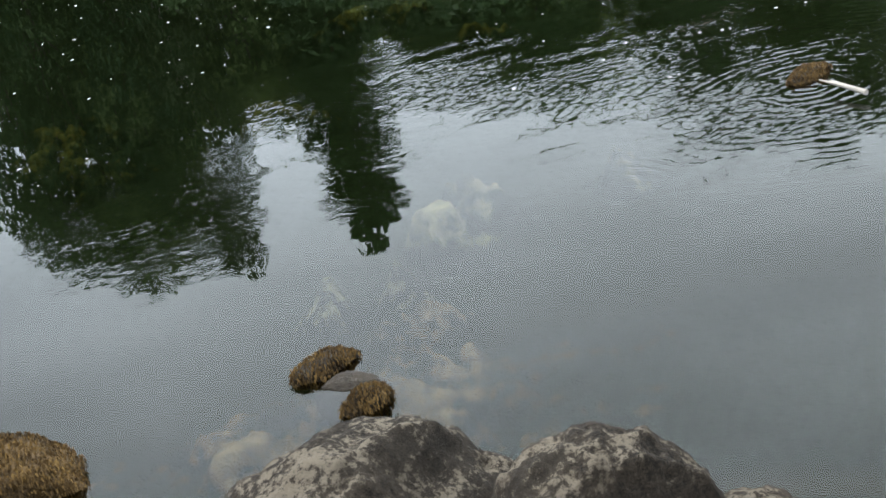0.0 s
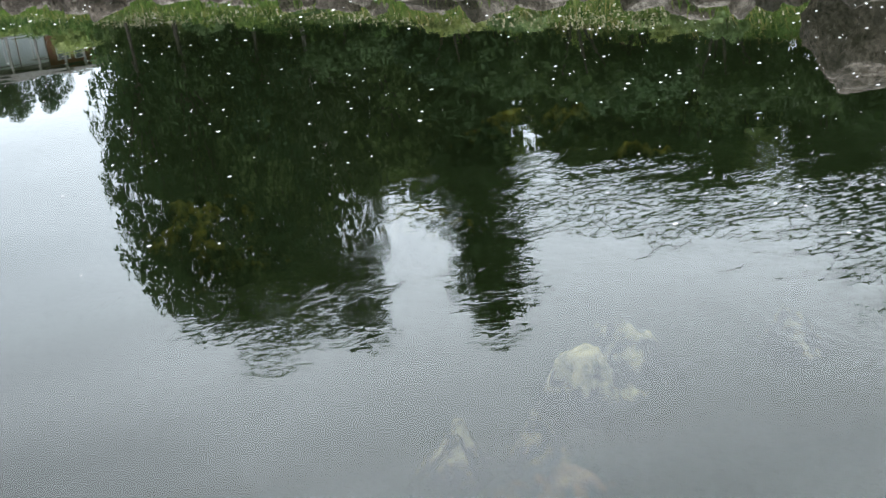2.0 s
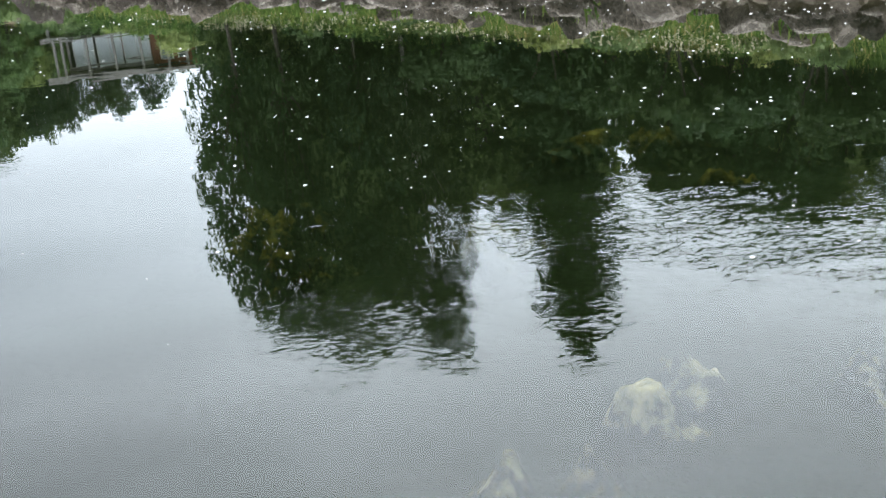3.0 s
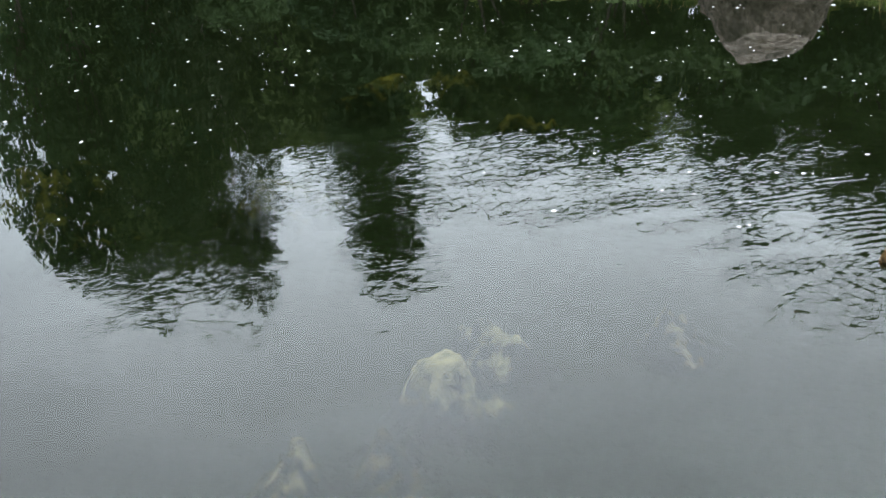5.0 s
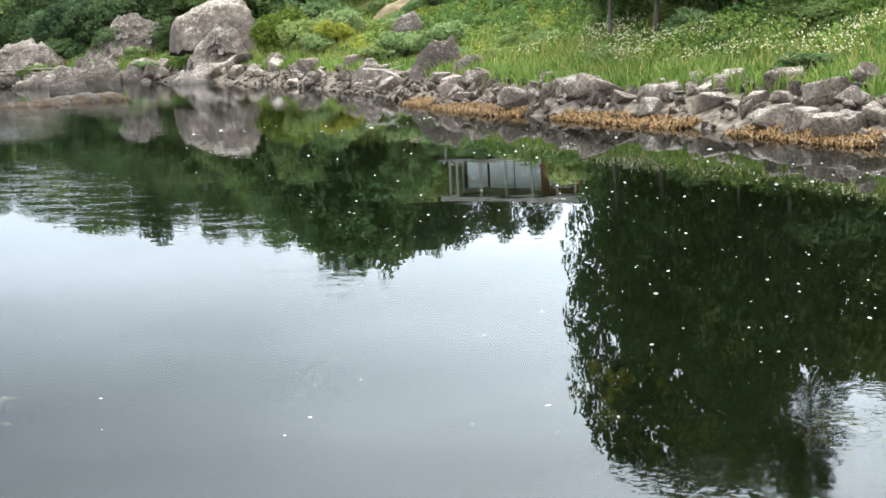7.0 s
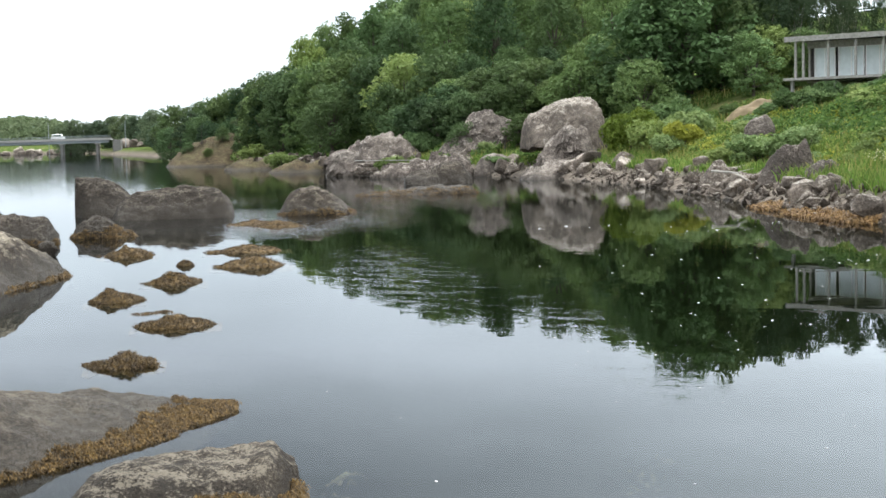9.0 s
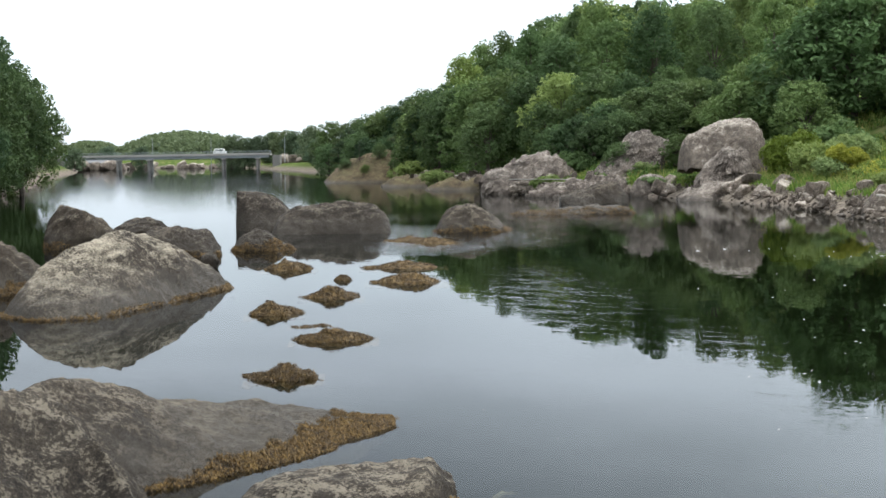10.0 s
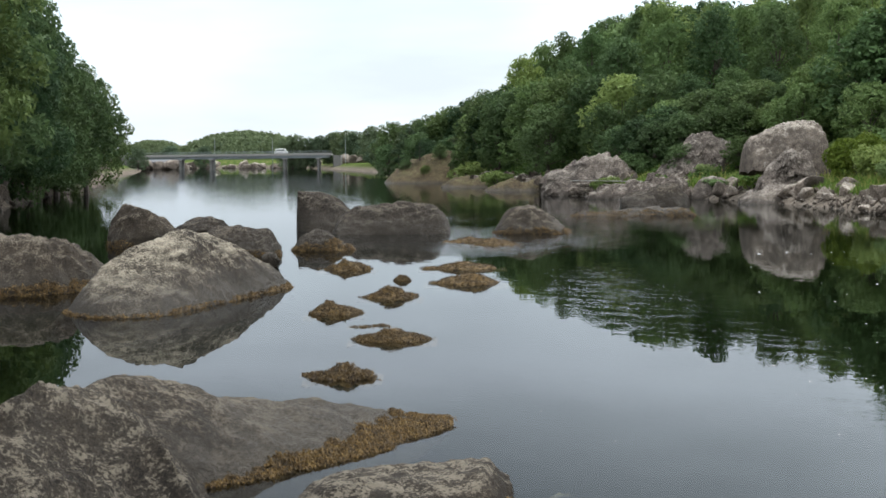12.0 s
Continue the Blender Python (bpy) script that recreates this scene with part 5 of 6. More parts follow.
# tall trees on the far bank opposite the camera: kind, x, y, height, breadth
for (kind, x, y, h, wd, i) in [("tall", 26.1, 48.8, 12.5, 0.52, 2), ("tall", 27.6, 47.9, 13.5, 0.68, 0), ("tall", 29.8, 47.2, 13.6, 0.66, 1), ("tall", 29.6, 45.6, 11.0, 0.6, 2), ("dark", 30.2, 47.4, 6.5, 0.9, 1), ("dark", 34.0, 44.2, 7.0, 0.9, 0), ("dark", 28.6, 52.5, 6.0, 0.7, 2), ("dark", 31.0, 49.5, 7.5, 0.9, 2), ("dark", 33.4, 51.0, 8.0, 0.9, 0), ("grey", 31.6, 45.4, 13.6, 0.55, 0), ("spire", 36.1, 41.6, 12.5, 1.05, 0), ("grey", 45, 112, 8.5, 0.7, 0), ("grey", 48, 110.5, 7.5, 0.6, 0), ("grey", 42.5, 113, 9, 0.7, 0),
                               ("dark", 30.5, 53.0, 8.5, 0.9, 2), ("broad", 34.4, 46.5, 7.6, 0.8, 1), ("dark", 36.5, 43.5, 7.0, 0.8, 2), ("dark", 33.0, 47.5, 7.5, 0.8, 0), ("dark", 37.4, 46.5, 7.2, 0.9, 1), ("dark", 40.6, 40.4, 8.0, 1.0, 0),
                               ("broad", 43.0, 36.0, 8.4, 1.0, 2), ("dark", 45.0, 31.6, 9.0, 1.0, 2), ("dark", 46.8, 27.0, 9.4, 1.0, 1), ("broad", 48.5, 21.5, 9.4, 1.1, 3),
                               ("dark", 49.5, 15.5, 9.6, 1.1, 0), ("dark", 50.0, 9.0, 9.8, 1.1, 1), ("broad", 50.5, 1.5, 10, 1.1, 2), ("dark", 52.0, -7.0, 10, 1.1, 2),
                               ("dark", 42, 39, 9.5, 1.1, 1), ("broad", 45, 36, 10, 1.1, 0), ("dark", 47, 40, 10.5, 1.1, 2), ("dark", 44, 42.5, 9.5, 1.1, 0), ("broad", 49, 33, 10.5, 1.1, 2), ("dark", 51, 28, 10.5, 1.1, 1), ("dark", 53, 22, 10.5, 1.1, 2),
                               ("broad", 54, 15, 10.5, 1.1, 1), ("dark", 54, 8, 10.5, 1.1, 0), ("dark", 49, 44, 10.5, 1.1, 1), ("dark", 33.2, 57.0, 7.6, 1.0, 1), ("broad", 42.0, 48.0, 8.0, 1.1, 4)]:
    bearing = math.degrees(math.atan2(x, y))
    if bearing > 43.2 and y < 60:
        # the treetops fall away towards the downstream end
        top = float(np.interp(bearing, (43, 47, 50.5, 54, 57, 60, 75), (0.252, 0.272, 0.286, 0.303, 0.315, 0.335, 0.36))) * math.hypot(x, y) - 3
        h = max(3.0, min(h, top - land_at(x, y)))
    tree(kind, x, y, h, wd, "tall trees on the far bank", i)
# behind the house
for (x, y, top, kind) in [(39.0, 113, 16.8, "dark"), (41.5, 115, 16.6, "broad"), (43.6, 114, 15.9, "dark"), (45.6, 115, 15.4, "dark"), (47.8, 114, 15.0, "grey"), (50.2, 113, 15.4, "grey"), (52.2, 111, 15.0, "grey"), (53.5, 108, 12.0, "dark"), (55.0, 104, 10.5, "dark")]:
    tree(kind, x, y, top - land_at(x, y), 0.75)
for k in range(16):
    if 1 <= k <= 5:
        continue
    tree(tree_rng.choice(["broad", "dark"]), 40 + 2.6 * k + tree_rng.uniform(-1, 1), 112 - 2.2 * k + tree_rng.uniform(-3, 3), tree_rng.uniform(6.5, 9.0), 1.15)
for (x, y, h) in [(33, 113, 9.5), (36, 112, 10.5), (34.5, 118, 7), (38.5, 117, 7), (30, 118, 6.5), (42, 110, 5.0), (31, 108, 5.5), (39, 106, 4.6), (44.5, 108, 4.5), (27.5, 114, 6)]:
    tree("broad", x, y, h, 1.3)
# the wooded bank on the camera's side, upstream
for (kind, x, y, h, wd) in [("shore", -32.6, 129, 8.2, 0.95), ("shade", -34.0, 124, 9.6, 1.05), ("shore", -33.6, 117, 9.6, 1.05), ("shade", -32.6, 111, 9.8, 1.0), ("shore", -31.8, 104, 10.2, 0.95),
                            ("shade", -30.6, 98, 10.5, 0.95), ("shore", -29.6, 92, 10.5, 0.95), ("pine", -33.5, 108, 11.0, 1.1), ("pine", -32.2, 101, 11.5, 1.1), ("pine", -37.0, 112, 13.5, 1.1), ("shade", -38.0, 104, 12.5, 1.1), ("shade", -36.5, 97, 12.5, 1.1),
                            ("shore", -41.5, 150, 8.0, 1.2), ("shore", -45.5, 165, 8.0, 1.2), ("shade", -50, 190, 8, 1.3), ("shore", -57, 215, 8, 1.3), ("shade", -63, 240, 8.5, 1.4),
                            ("shade", -29.0, 84, 11.5, 1.0), ("shore", -28.0, 76, 11.5, 1.0), ("shade", -40, 124, 11, 1.2), ("shade", -43, 138, 10, 1.2), ("shade", -27.5, 66, 11, 1.0)]:
    tree(kind, x + 0.3, y + 3, h * 1.4, wd * 0.98, "trees on the near bank")
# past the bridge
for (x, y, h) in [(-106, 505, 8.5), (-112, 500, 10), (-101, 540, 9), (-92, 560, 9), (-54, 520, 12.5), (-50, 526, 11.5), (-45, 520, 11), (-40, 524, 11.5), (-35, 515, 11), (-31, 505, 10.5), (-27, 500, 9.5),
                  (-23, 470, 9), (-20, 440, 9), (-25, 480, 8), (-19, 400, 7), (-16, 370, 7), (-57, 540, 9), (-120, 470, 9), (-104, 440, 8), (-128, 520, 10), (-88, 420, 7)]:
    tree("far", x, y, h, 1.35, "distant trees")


def wooded_hill(x, y, rx, ry, h, seed):
    r = np.random.RandomState(seed)
    verts, faces = [], []
    n = 40
    for j in range(n):
        for i in range(n):
            u, v = i / (n - 1) * 2 - 1, j / (n - 1) * 2 - 1
            q = max(0.0, 1 - u * u - v * v)
            bump = 0.05 * noise.noise(Vector((u * 6 + seed, v * 6, 0.0)))
            verts.append((u * rx, v * ry, h * (q ** 0.8 * (1 + bump) + 0.15 * noise.noise(Vector((u * 3, v * 3, seed))) * q)))
    for j in range(n - 1):
        for i in range(n - 1):
            a = j * n + i
            faces.append((a, a + 1, a + n + 1, a + n))
    ob = thing("hill", "distant rounded hill covered with woods", "hill", pose(x, y, 0.5), kind="structure")
    part_mesh("slope", mesh_from("slope", verts, faces, LEAF_HAZED, True), ob)
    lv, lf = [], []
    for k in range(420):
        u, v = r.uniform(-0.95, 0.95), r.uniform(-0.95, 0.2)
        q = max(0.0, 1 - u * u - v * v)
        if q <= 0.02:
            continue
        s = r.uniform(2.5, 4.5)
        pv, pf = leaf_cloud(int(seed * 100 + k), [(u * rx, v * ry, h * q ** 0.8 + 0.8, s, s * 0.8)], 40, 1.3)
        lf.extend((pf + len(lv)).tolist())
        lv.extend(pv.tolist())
    woods = part_mesh("woods", mesh_from("woods", lv, lf, LEAF_HAZED), ob)
    tagged(woods, kind="stuff")


wooded_hill(-122, 900, 46, 60, 17, 3)
wooded_hill(-186, 940, 26, 40, 12, 5)
wooded_hill(-60, 1000, 60, 60, 12, 8)

# ---- bushes, grass and flowers of the far bank ----
BUSH_MESHES = []
for i in range(5):
    r = random.Random(600 + i)
    lobes = [(r.uniform(-0.45, 0.45), r.uniform(-0.45, 0.45), r.uniform(0.3, 0.75), r.uniform(0.25, 0.4), r.uniform(0.2, 0.36)) for _ in range(7)]
    v, f = leaf_cloud(600 + i, lobes, 3600, 0.055)
    BUSH_MESHES.append(mesh_from("foliage", v, f, LEAF_BUSH))
v, f = leaf_cloud(611, lobes, 3600, 0.05)
v2, f2 = leaf_cloud(617, lobes, 3600, 0.055)
BUSH_DARK = mesh_from("foliage", v2, f2, LEAF_DARK)
BUSH_YELLOW = mesh_from("foliage", v, f, LEAF_YELLOW)
bm = bmesh.new()
for k in range(5):
    tube((0, 0, -0.1), (0.3 * math.cos(k * 1.3), 0.3 * math.sin(k * 1.3), 0.6), 0.03, 0.01, 5, bm)
STEMS = bpy.data.meshes.new("stems")
bm.to_mesh(STEMS)
bm.free()
STEMS.materials.append(BARK)


HOUSE_SPOT = pose(37.8, 94.5, 6.35, 0, 0, math.degrees(math.atan2(-8.9, 8.2)))


def bush(x, y, w, h, mesh=None, label="leafy green bush on the river bank"):
    ob = new("bush")
    ob.matrix_basis = pose(x, y, land_at(x, y), 0, 0, tree_rng.uniform(0, 360)) @ Matrix.Diagonal((w, w, h, 1))
    tagged(ob, label, "bush", "bushes on the far bank")
    part_mesh("stems", STEMS, ob)
    part_mesh("foliage", mesh or tree_rng.choice(BUSH_MESHES), ob)
    return ob


bush(27.4, 97.5, 2.8, 3.2, BUSH_YELLOW, "yellow-green bush beside the great boulder")
for (x, y, w, h) in [(20.2, 108.5, 1.8, 0.9), (22.2, 101.8, 1.0, 1.2), (17.5, 113.5, 1.8, 0.8), (13.0, 117.5, 1.8, 1.4)]:
    bush(x, y, w, h)
bush(29.0, 92.0, 1.8, 1.9, BUSH_YELLOW, "yellow-flowering bush among greenery")
for (x, y, w, h) in [(28.0, 95, 2.4, 2.2), (30.5, 96, 2.6, 2.0), (27.8, 91, 1.8, 1.3), (33, 90, 2.0, 1.3), (26.6, 71, 2.2, 1.7), (27.6, 68.5, 2.2, 1.8), (25.6, 72.5, 1.8, 1.2), (36, 80, 2.6, 1.8),
                     (38.5, 76, 2.8, 2.2), (36.5, 70, 2.8, 2.2), (35, 64, 3.0, 2.6), (33.5, 59, 3.0, 2.6), (36, 61, 3.2, 3.0), (14, 124, 2.6, 2.0), (24.6, 112, 2.2, 1.8), (28, 106, 3.0, 2.6), (32, 102, 3.0, 2.6),
                     (10, 131, 2.4, 1.6), (26, 115, 3, 2.6), (16.0, 123, 2.4, 2.0), (5.5, 150, 3, 2.0), (3, 172, 3.4, 2.2), (30.0, 51.5, 2.2, 2.0), (32.0, 50.5, 2.6, 2.4), (33.6, 47.5, 2.6, 2.2)]:
    bush(x, y, w, h)
for (x, y, w, h) in [(31.5, 42, 2.6, 2.4), (33, 38.5, 2.8, 2.6), (34.5, 34, 2.8, 2.8), (36, 29, 3, 3), (37, 23, 3, 3), (38, 16, 3, 3), (38, 9, 3, 3), (35, 38, 3, 3), (37, 33.5, 3, 3), (39, 26, 3, 3), (40, 19.5, 3, 3), (40, 12.5, 3, 3)]:
    bush(x, y, w, h, BUSH_DARK, "dark leafy bush in the shade of the trees")
for k in range(16):
    p = HOUSE_SPOT @ Vector((-0.5 + 0.85 * k, -1.9 - tree_rng.random() * 1.2, 0))
    bush(p.x, p.y, tree_rng.uniform(1.4, 2.0), tree_rng.uniform(0.7, 1.2) * (1.7 if k < 5 else 1.0))
for k in range(18):
    x, y, tx, ty = along(NEAR_SHORE[11:20], 4 + 13 * k)
    bush(x - abs(ty) * tree_rng.uniform(4.5, 7), y, tree_rng.uniform(2.4, 4.2), tree_rng.uniform(1.8, 3.4))


for k in range(40):
    x, y, tx, ty = along(BANK, tree_rng.uniform(6, 110))
    off = tree_rng.uniform(4.0, 15.0)
    bush(x + ty * off, y - tx * off, tree_rng.uniform(0.8, 1.9), tree_rng.uniform(0.5, 1.2), label="low leafy shrub in the meadow grass")


def grass_field(name, label, count, material, seed, s0, s1, o0, o1, h0, h1, width):
    r = np.random.RandomState(seed)
    verts, faces = [], []
    pts = []
    for k in range(count):
        x, y, tx, ty = along(BANK, r.uniform(s0, s1))
        off = o0 + (o1 - o0) * r.random() ** 1.3
        pts.append((x + ty * off + r.normal() * 0.2, y - tx * off + r.normal() * 0.2))
    pts = np.array(pts)
    zz = land(pts[:, 0], pts[:, 1])
    clump = 0.5 + 0.5 * np.sin(pts[:, 0] * 2.1 + np.sin(pts[:, 1] * 1.3) * 2) * np.cos(pts[:, 1] * 1.7)
    for (x, y), z, c in zip(pts, zz, clump):
        if z < 0.45:
            continue
        h = (h0 + (h1 - h0) * r.random()) * (0.55 + 0.6 * c)
        a = r.uniform(0, 6.28)
        dx, dy = math.cos(a) * width, math.sin(a) * width
        bx, by = r.normal() * h * 0.3, r.normal() * h * 0.3
        k = len(verts)
        verts += [(x - dx, y - dy, z - 0.03), (x + dx, y + dy, z - 0.03), (x + bx * 0.4 + dx * 0.7, y + by * 0.4 + dy * 0.7, z + h * 0.6), (x + bx * 0.4 - dx * 0.7, y + by * 0.4 - dy * 0.7, z + h * 0.6), (x + bx, y + by, z + h)]
        faces += [(k, k + 1, k + 2, k + 3), (k + 3, k + 2, k + 4)]
    return tagged(new(name, mesh_from(name, verts, faces, material)), label, "grass", kind="stuff")


grass_field("grass", "tall green meadow grass on the bank", 60000, GRASS, 71, 0, 118, 2.2, 19, 0.3, 0.75, 0.035)
grass_field("grass", "vivid green grass tufts along the top of the stones", 14000, GRASS_TUFT, 74, 0, 118, 2.3, 4.6, 0.3, 0.6, 0.04)
grass_field("grass", "pale seeding grass heads in the meadow", 9000, GRASS_DRY, 72, 0, 118, 3.0, 20, 0.5, 0.95, 0.02)


def undergrowth(label, clumps, seed, material, s0, s1, o0, o1, tall, leaf):
    """Waist-high herbs, ferns and brambles in overlapping clumps, each a spray of small leaves."""
    r = np.random.RandomState(seed)
    vs, fs = [], []
    total = 0
    for k in range(clumps):
        x, y, tx, ty = along(BANK, r.uniform(s0, s1))
        off = r.uniform(o0, o1)
        x, y = x + ty * off, y - tx * off
        thick = noise.noise(Vector((x * 0.16, y * 0.13, seed * 0.3)))
        if thick < -0.28:
            continue
        h = tall * (0.55 + 0.5 * r.random() + 0.7 * max(0.0, thick))
        w = r.uniform(0.35, 0.7)
        v, f = leaf_cloud(seed * 1000 + k, [(0, 0, h * 0.45, w, h * 0.5), (0.2, 0.1, h * 0.75, w * 0.6, h * 0.3)], 60, leaf, 0.3)
        vs.append(v + np.array([x, y, land_at(x, y)]))
        fs.append(f + total)
        total += len(v)
    return tagged(new("undergrowth", mesh_from("undergrowth", np.concatenate(vs), np.concatenate(fs), material)), label, "undergrowth", kind="stuff")


undergrowth("tangled green herbs and brambles covering the slope", 1500, 83, HERB, 26, 90, 5.0, 19, 0.75, 0.1)
undergrowth("lush low greenery behind the stones", 900, 84, HERB_DARK, 8, 112, 5.5, 17, 0.6, 0.09)
undergrowth("tall dark nettles and brambles below the house", 420, 87, HERB_DARK, 30, 80, 9.0, 18, 1.25, 0.12)
undergrowth("yellowing flowering herbs on the slope", 260, 85, LEAF_YELLOW, 55, 84, 5.5, 15, 0.8, 0.08)
undergrowth("green scrub among the upstream rocks", 420, 86, HERB, 96, 165, 3.0, 12, 0.8, 0.13)
r = np.random.RandomState(81)
verts, faces = [], []
for k in range(3600):
    x, y, tx, ty = along(BANK, r.uniform(12, 48))
    off = r.uniform(4.2, 8.5)
    x, y = x + ty * off, y - tx * off
    if noise.noise(Vector((x * 0.35, y * 0.3, 1.0))) < -0.05:
        continue
    z = land_at(x, y) + r.uniform(0.45, 0.85)
    s = r.uniform(0.02, 0.048)
    b = len(verts)
    verts += [(x - s, y, z), (x, y - s, z + 0.01), (x + s, y, z), (x, y + s, z + 0.01), (x, y, z + s * 0.8), (x, y, z - s * 0.7)]
    faces += [(b, b + 1, b + 4), (b + 1, b + 2, b + 4), (b + 2, b + 3, b + 4), (b + 3, b, b + 4), (b, b + 1, b + 5), (b + 2, b + 3, b + 5)]
tagged(new("flowers", mesh_from("flowers", verts, faces, FLOWER)), "creamy white meadowsweet flowers among the grass", "flowers", kind="stuff")

# ---- the house on the far bank ----
HOUSE = HOUSE_SPOT
house = thing("house", "single-storey wooden house with veranda and flat roof", "house", HOUSE)
wall = part("wall", boxed(6.3, 12.4, 1.2, 1.4, 0.0, 2.45), WOOD_RED, house, "red-brown timber cladding")
for k in range(30):
    part("board", boxed(6.32 + 0.2 * k, 6.5 + 0.2 * k, 1.17, 1.2, 0.02, 2.43), WOOD_RED, wall)
part("wall", boxed(0.2, 6.3, 1.25, 1.4, 2.0, 2.45), WOOD_GREY, house, "grey timber band over the glazing")
part("wall", boxed(0.2, 0.35, 1.4, 6.8, 0, 2.45), WOOD_GREY, house)
part("wall", boxed(12.25, 12.4, 1.4, 6.8, 0, 2.45), WOOD_RED, house)
part("wall", boxed(0.2, 12.4, 6.8, 6.95, 0, 2.45), WOOD_RED, house)
roof = part("roof", boxed(-0.6, 13.0, -0.5, 7.5, 2.5, 2.72, bevel=0.03), ROOFING, house, "flat felted roof with deep eaves")
part("fascia", boxed(-0.62, 13.02, -0.56, -0.5, 2.42, 2.76), WOOD_GREY, roof, "grey fascia board")
part("deck", boxed(-0.4, 12.6, -1.2, 1.2, -0.18, 0.0, bevel=0.01), WOOD_GREY, house, "weathered veranda deck")
part("floor", boxed(0.2, 12.4, 1.2, 6.9, -0.3, 0.0), CONCRETE, house)
for k, x in enumerate((0.0, 0.55, 2.3, 4.2, 6.1, 7.9, 9.2, 10.7, 12.3)):
    part("post", boxed(x, x + 0.14, -0.32, -0.18, 0, 2.5), WOOD_GREY, house)
for k, x in enumerate((0.0, 3.0, 6.0, 9.0, 12.3)):
    part("pier", boxed(x, x + 0.2, -0.9, -0.7, -2.4, -0.18), WOOD_GREY, house)
for (x0, x1) in ((0.7, 2.2), (2.4, 4.2), (4.3, 6.2)):
    win = part("glazed_door", boxed(x0, x1, 1.32, 1.34, 0.08, 1.98), SKY_PANE, house, "glass door, sky reflection in its pane colour")
    for (a, b, c, d) in ((x0, x1, 0.0, 0.09), (x0, x1, 1.97, 2.05)):
        part("rail", boxed(a, b, 1.26, 1.36, c, d), WHITE, win)
    for a in (x0, (x0 + x1) / 2 - 0.03, x1 - 0.07):
        part("stile", boxed(a, a + 0.07, 1.26, 1.36, 0.09, 1.97), WHITE, win)
for (x0, x1, z0, z1, nm) in ((6.9, 7.8, 0.9, 2.0, "window"), (8.1, 8.8, 0.02, 2.0, "door"), (9.4, 10.4, 0.9, 2.0, "window"), (10.9, 11.6, 0.02, 2.0, "door")):
    win = part(nm, boxed(x0 + 0.07, x1 - 0.07, 1.13, 1.15, z0 + 0.07, z1 - 0.07), GLASS, house)
    for (a, b, c, d) in ((x0, x1, z0, z0 + 0.08), (x0, x1, z1 - 0.08, z1), (x0, x0 + 0.08, z0 + 0.08, z1 - 0.08), (x1 - 0.08, x1, z0 + 0.08, z1 - 0.08)):
        part("casing", boxed(a, b, 1.1, 1.165, c, d), WHITE, win)
    if nm == "door":
        part("panel", boxed(x0 + 0.08, x1 - 0.08, 1.11, 1.15, 0.1, 0.8), WHITE, win)
from_shore = (36.3, 98.6)
verts, faces = [], []
for j in range(20):
    for i in range(30):
        u, v = i / 29 * 2 - 1, j / 19 * 2 - 1
        z = 1.15 * max(0.0, 1 - u * u - v * v) ** 0.8 * (1 + 0.4 * noise.noise(Vector((u * 2.5, v * 2.5, 0.3)))) - 0.2
        verts.append((u * 2.6, v * 1.4, z + land_at(from_shore[0] + u * 2.6, from_shore[1] + v * 1.4) - land_at(*from_shore)))
for j in range(19):
    for i in range(29):
        faces.append((j * 30 + i, j * 30 + i + 1, (j + 1) * 30 + i + 1, (j + 1) * 30 + i))
heap = tagged(new("sand_heap", mesh_from("sand_heap", verts, faces, SAND, True)), "low heap of tan sand on the slope below the house", "sand heap")
heap.matrix_basis = pose(*from_shore, land_at(*from_shore))
bench = thing("table", "pale table standing under the veranda edge", "table", HOUSE @ pose(8.2, -2.2, -1.7))
bench.matrix_basis.translation.z = land_at(*bench.matrix_basis.translation[:2])
part("tabletop", boxed(-0.7, 0.7, -0.4, 0.4, 0.7, 0.76, bevel=0.01), WHITE, bench)
for sx in (-0.6, 0.55):
    for sy in (-0.33, 0.28):
        part("leg", boxed(sx, sx + 0.06, sy, sy + 0.06, 0, 0.7), WOOD_GREY, bench)

# ---- the road bridge upstream ----
bridge = thing("bridge", "long low concrete road bridge on slim piers", "bridge", pose(-71, 480, 0, 0, -0.45, 0))
part("deck", boxed(-34, 34, -4, 4, 4.3, 4.75, bevel=0.05), CONCRETE, bridge)
part("girder", boxed(-33, 33, -3.2, -2.4, 3.5, 4.3), STEEL, bridge, "dark steel girder")
part("girder", boxed(-33, 33, 2.4, 3.2, 3.5, 4.3), STEEL, bridge, "dark steel girder")
part("parapet", boxed(-34, 34, -4.05, -3.85, 4.75, 5.05), CONCRETE, bridge)
part("roadway", boxed(-34, 34, -3.6, 3.6, 4.754, 4.79), ASPHALT, bridge)
for x in np.arange(-34, 34.1, 2.0):
    part("rail_post", boxed(x, x + 0.1, -4.0, -3.9, 5.05, 5.75), STEEL, bridge)
for z in (5.35, 5.7):
    part("rail", boxed(-34, 34.1, -4.02, -3.94, z, z + 0.09), STEEL, bridge)
for x in (-15.2, -5.2, 18.6, 29.6):
    pier = part("pier", boxed(x - 0.4, x + 0.4, -3, 3, -1.6, 3.5, bevel=0.08), PIER, bridge)
    part("cap", boxed(x - 0.7, x + 0.7, -3.4, 3.4, 3.1, 3.49, bevel=0.05), CONCRETE, pier)
for x0, x1 in ((-37, -32), (34.6, 37)):
    part("abutment", boxed(x0, x1, -4.2, 4.2, -0.5, 4.29, bevel=0.1), PIER, bridge)
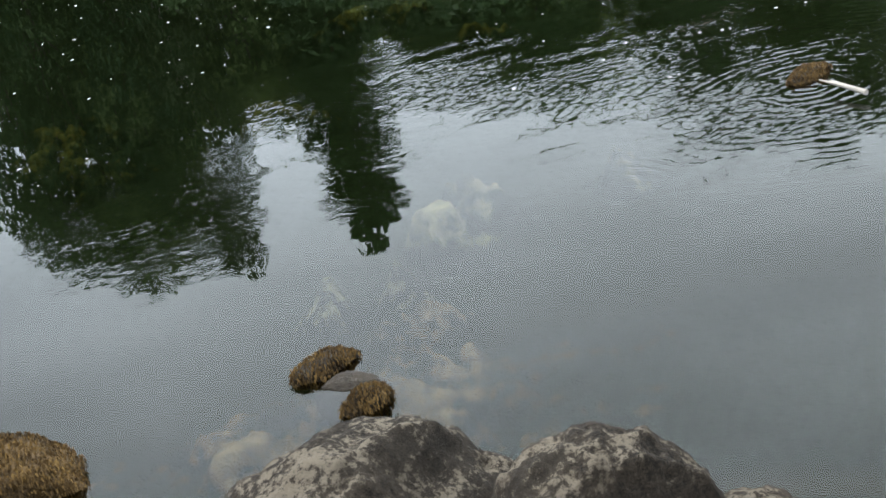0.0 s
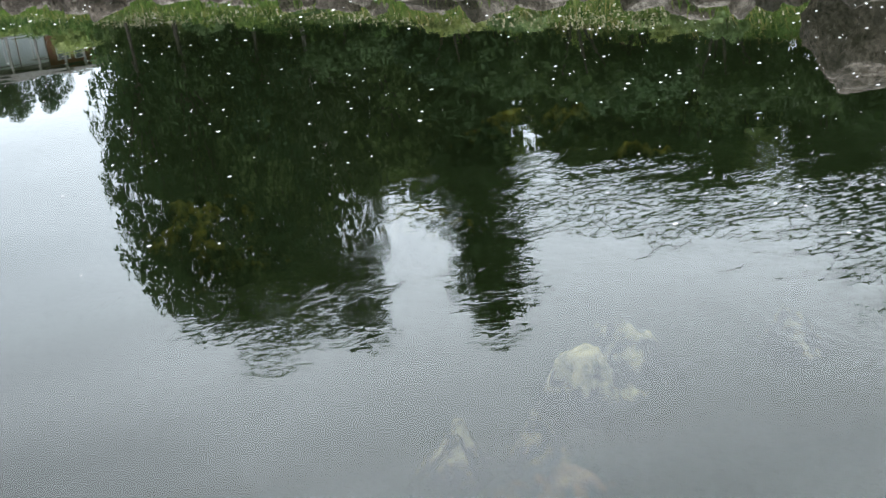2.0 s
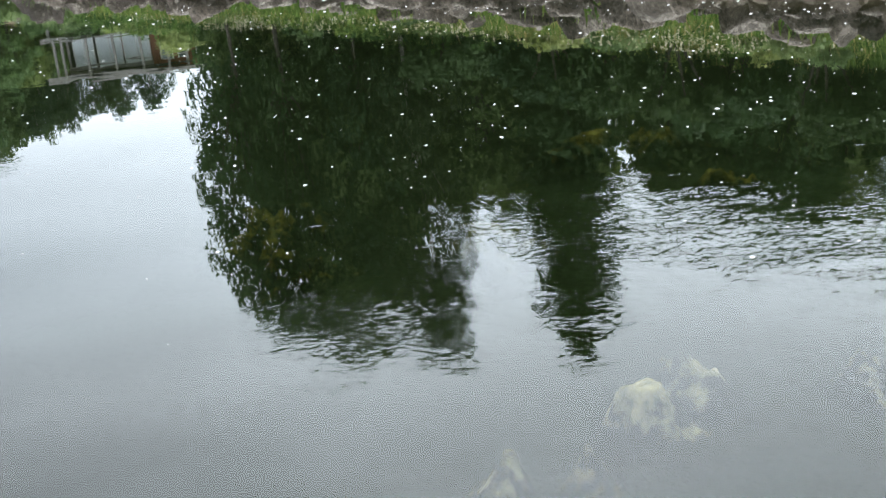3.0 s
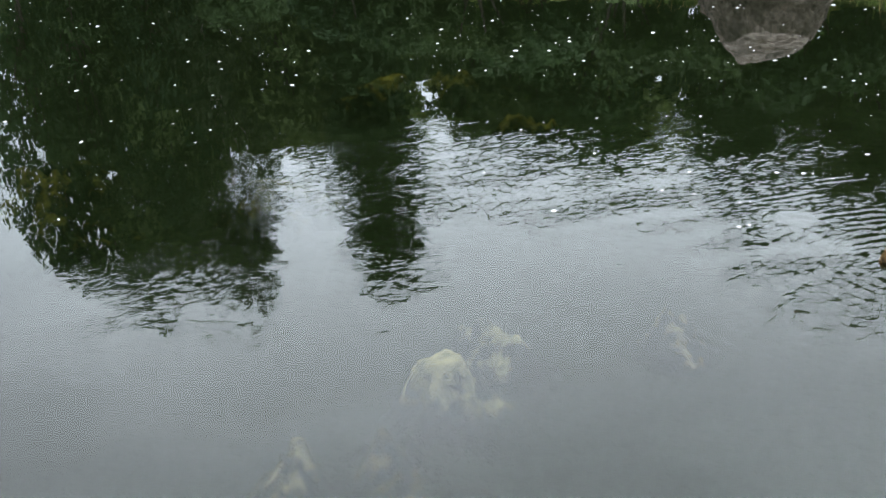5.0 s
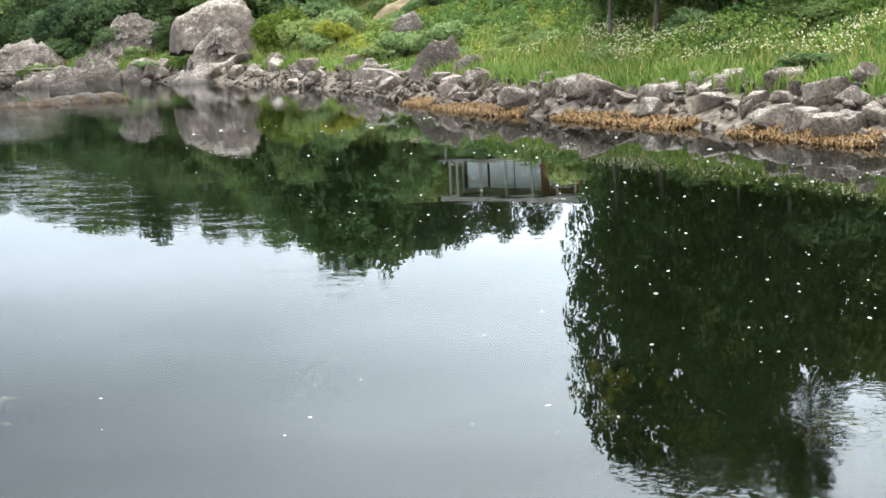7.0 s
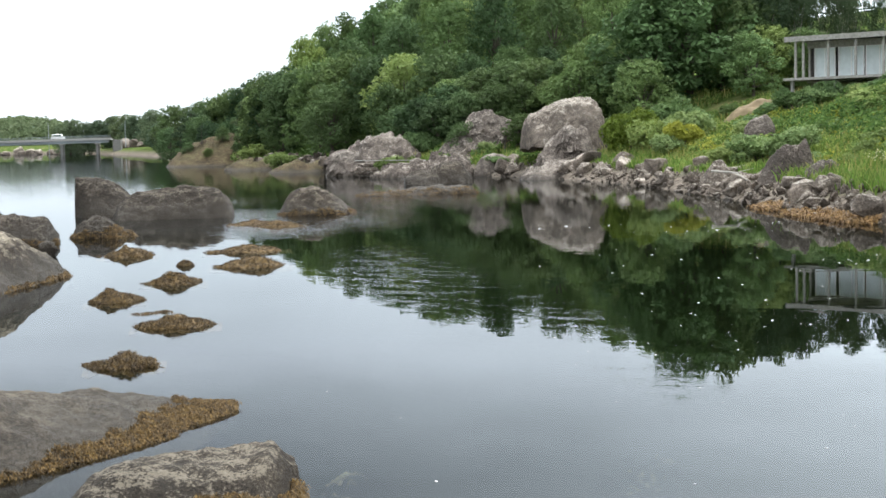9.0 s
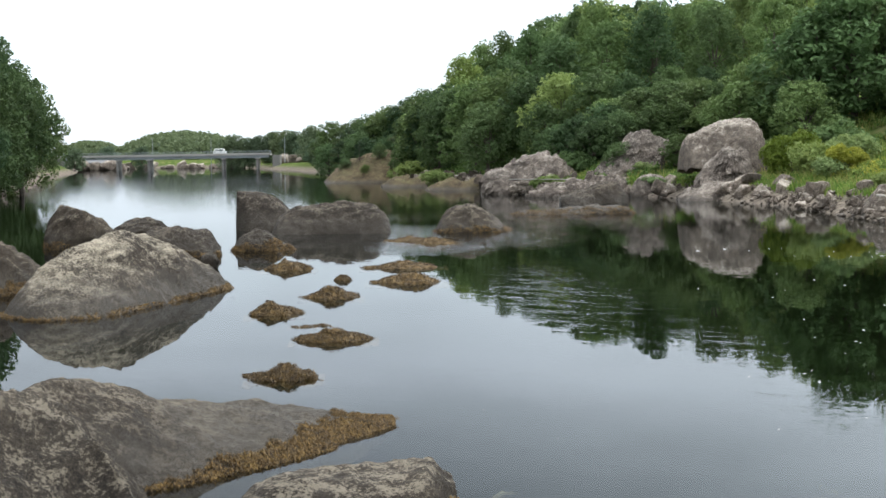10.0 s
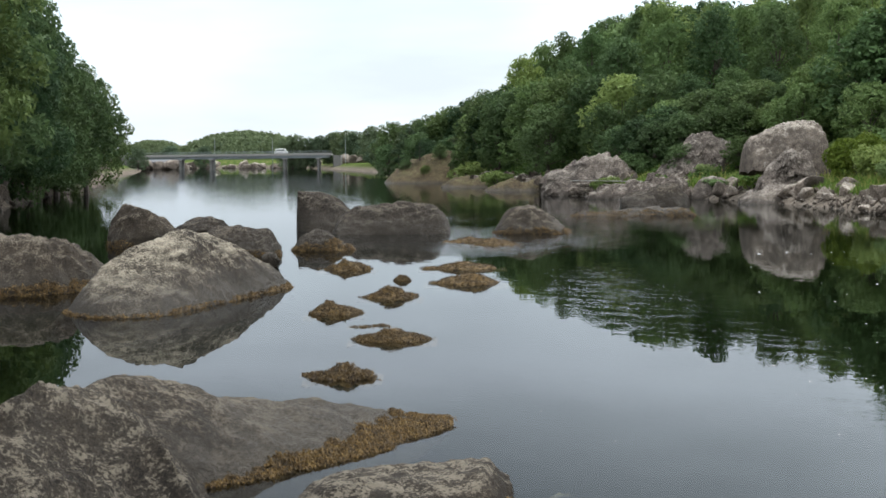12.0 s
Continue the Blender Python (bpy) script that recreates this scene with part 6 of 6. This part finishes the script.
for k in range(40):
    x = -110 + 3.1 * k
    y = 478 + tree_rng.uniform(-6, 12)
    if -100 < x < -36:
        y = 545 + tree_rng.uniform(0, 25)
    bank_stone(x, y, tree_rng.uniform(2.0, 4.5), tree_rng, "grey rock on the shore by the bridge", "rocks by the bridge")

for (x, y, k) in [(-100, 493, 5.0), (-96, 494, 4.6), (-92, 493, 5.0), (-88, 494, 4.2), (-103, 492, 5.2)]:
    bank_stone(x, y, k, tree_rng, "grey rock on the shore by the bridge", "rocks by the bridge", flat=1.15)
van = thing("van", "small white van crossing the bridge", "van", pose(-53.5, 478, 4.79))
b = boxed(-2.1, 2.1, -0.9, 0.9, 0.35, 1.15, bevel=0.12)
part("body", b, WHITE, van)
part("cabin", boxed(-1.7, 1.5, -0.82, 0.82, 1.15, 1.95, bevel=0.2), WHITE, van)
part("window", boxed(-1.4, 1.2, -0.84, -0.81, 1.3, 1.75), GLASS, van)
for x in (-1.3, 1.3):
    for y in (-0.85, 0.7):
        part("wheel", tube((x, y, 0.33), (x, y + 0.18, 0.33), 0.33, 0.33, 14), RUBBER, van)

barn = thing("building", "low grey-roofed building beyond the bridge", "building", pose(-97, 505, land_at(-97, 505)))
part("wall", boxed(-5, 5, -3, 3, 0, 3.0), PIER, barn)
bm = bmesh.new()
vs = [bm.verts.new(c) for c in ((-5.4, -3.5, 2.9), (5.4, -3.5, 2.9), (5.4, 3.5, 2.9), (-5.4, 3.5, 2.9), (-5.4, 0, 5.0), (5.4, 0, 5.0))]
for q in ((0, 1, 5, 4), (2, 3, 4, 5), (1, 2, 5), (3, 0, 4), (3, 2, 1, 0)):
    bm.faces.new([vs[i] for i in q])
part("roof", bm, SLATE, barn, "grey pitched roof")
for (x, y) in ((-76, 484.2), (-57, 484.2), (-33, 484.2)):
    lamp = thing("street_lamp", "slim grey street lamp beside the bridge road", "street lamp", pose(x, y, 4.0), "street lamps")
    part("pole", tube((0, 0, -4.5), (0, 0, 6), 0.11, 0.07), STEEL, lamp)
    part("arm", tube((0, 0, 5.9), (0, -1.4, 6.3), 0.05, 0.04, 6), STEEL, lamp)
    part("lantern", boxed(-0.12, 0.12, -1.8, -1.3, 6.2, 6.35, bevel=0.03), STEEL, lamp)

# ---- the old quay and a stranded branch on the far bank ----
quay = thing("quay", "old dry-stone quay wall with a plank on top", "quay", pose(12.6, 116.9, 0, 0, 0, -46))
qr = random.Random(33)
for row in range(4):
    x = -3.6 + qr.uniform(0, 0.3)
    while x < 3.6:
        w = qr.uniform(0.5, 1.0)
        part_mesh("stone", STONE_MESHES[qr.randrange(14)], quay, m=pose(x + w / 2, qr.uniform(-0.06, 0.06), -0.1 + 0.32 * row, 0, 0, qr.uniform(-8, 8)) @ Matrix.Diagonal((w * 0.85, 0.7, 0.5, 1)))
        x += w
part("plank", boxed(-3.4, 3.8, -0.25, 0.05, 1.2, 1.27, bevel=0.01), WOOD_GREY, quay, "weathered grey plank")
branch = thing("dead_branch", "bleached dead branch lying over the bank stones", "branch", pose(21.6, 61.5, 1.05, 0, 12, -70))
part("stem", tube((-1.3, 0, -0.1), (0.2, 0.1, 0.15), 0.05, 0.04), DRIFTWOOD, branch)
part("stem", tube((0.2, 0.1, 0.15), (1.3, -0.1, 0.05), 0.04, 0.015), DRIFTWOOD, branch)
part("twig", tube((0.2, 0.1, 0.15), (0.9, 0.5, 0.5), 0.02, 0.008, 6), DRIFTWOOD, branch)

# ---- flecks of foam drifting on the water ----
r = np.random.RandomState(91)
verts, faces = [], []


def fleck(x, y, s):
    n = 6
    k = len(verts)
    a0 = r.uniform(0, 6.28)
    st = r.uniform(1.0, 1.9)
    for i in range(n):
        a = i / n * 6.283
        q = s * r.uniform(0.7, 1.15)
        u, v = math.cos(a) * q * st, math.sin(a) * q
        verts.append((x + u * math.cos(a0) - v * math.sin(a0), y + u * math.sin(a0) + v * math.cos(a0), 0.002))
    verts.append((x, y, 0.002 + s * 0.35))
    faces.extend([(k + i, k + (i + 1) % n, k + n) for i in range(n)])


for k in range(1800):
    u = r.random()
    x = 6.5 + 12.5 * r.random() ** 0.7
    y = 5 + 42 * r.random() ** 1.5
    if noise.noise(Vector((x * 0.3, y * 0.22, 4.0))) < 0.02 and r.random() < 0.7:
        continue
    if x > 18.5 or x / max(y, 1) < 0.2 or (y > 22 and r.random() < 0.65):
        continue
    fleck(x, y, 0.006 + 0.014 * r.random() ** 2 * (0.5 + y / 20))
for k in range(70):
    y = r.uniform(7, 26)
    fleck(y * r.uniform(0.05, 0.6) + r.normal(), y, 0.006 + 0.01 * r.random())
tagged(new("foam", mesh_from("foam", verts, faces, FOAM)), "small white flecks of foam drifting on the river", "foam", kind="stuff")
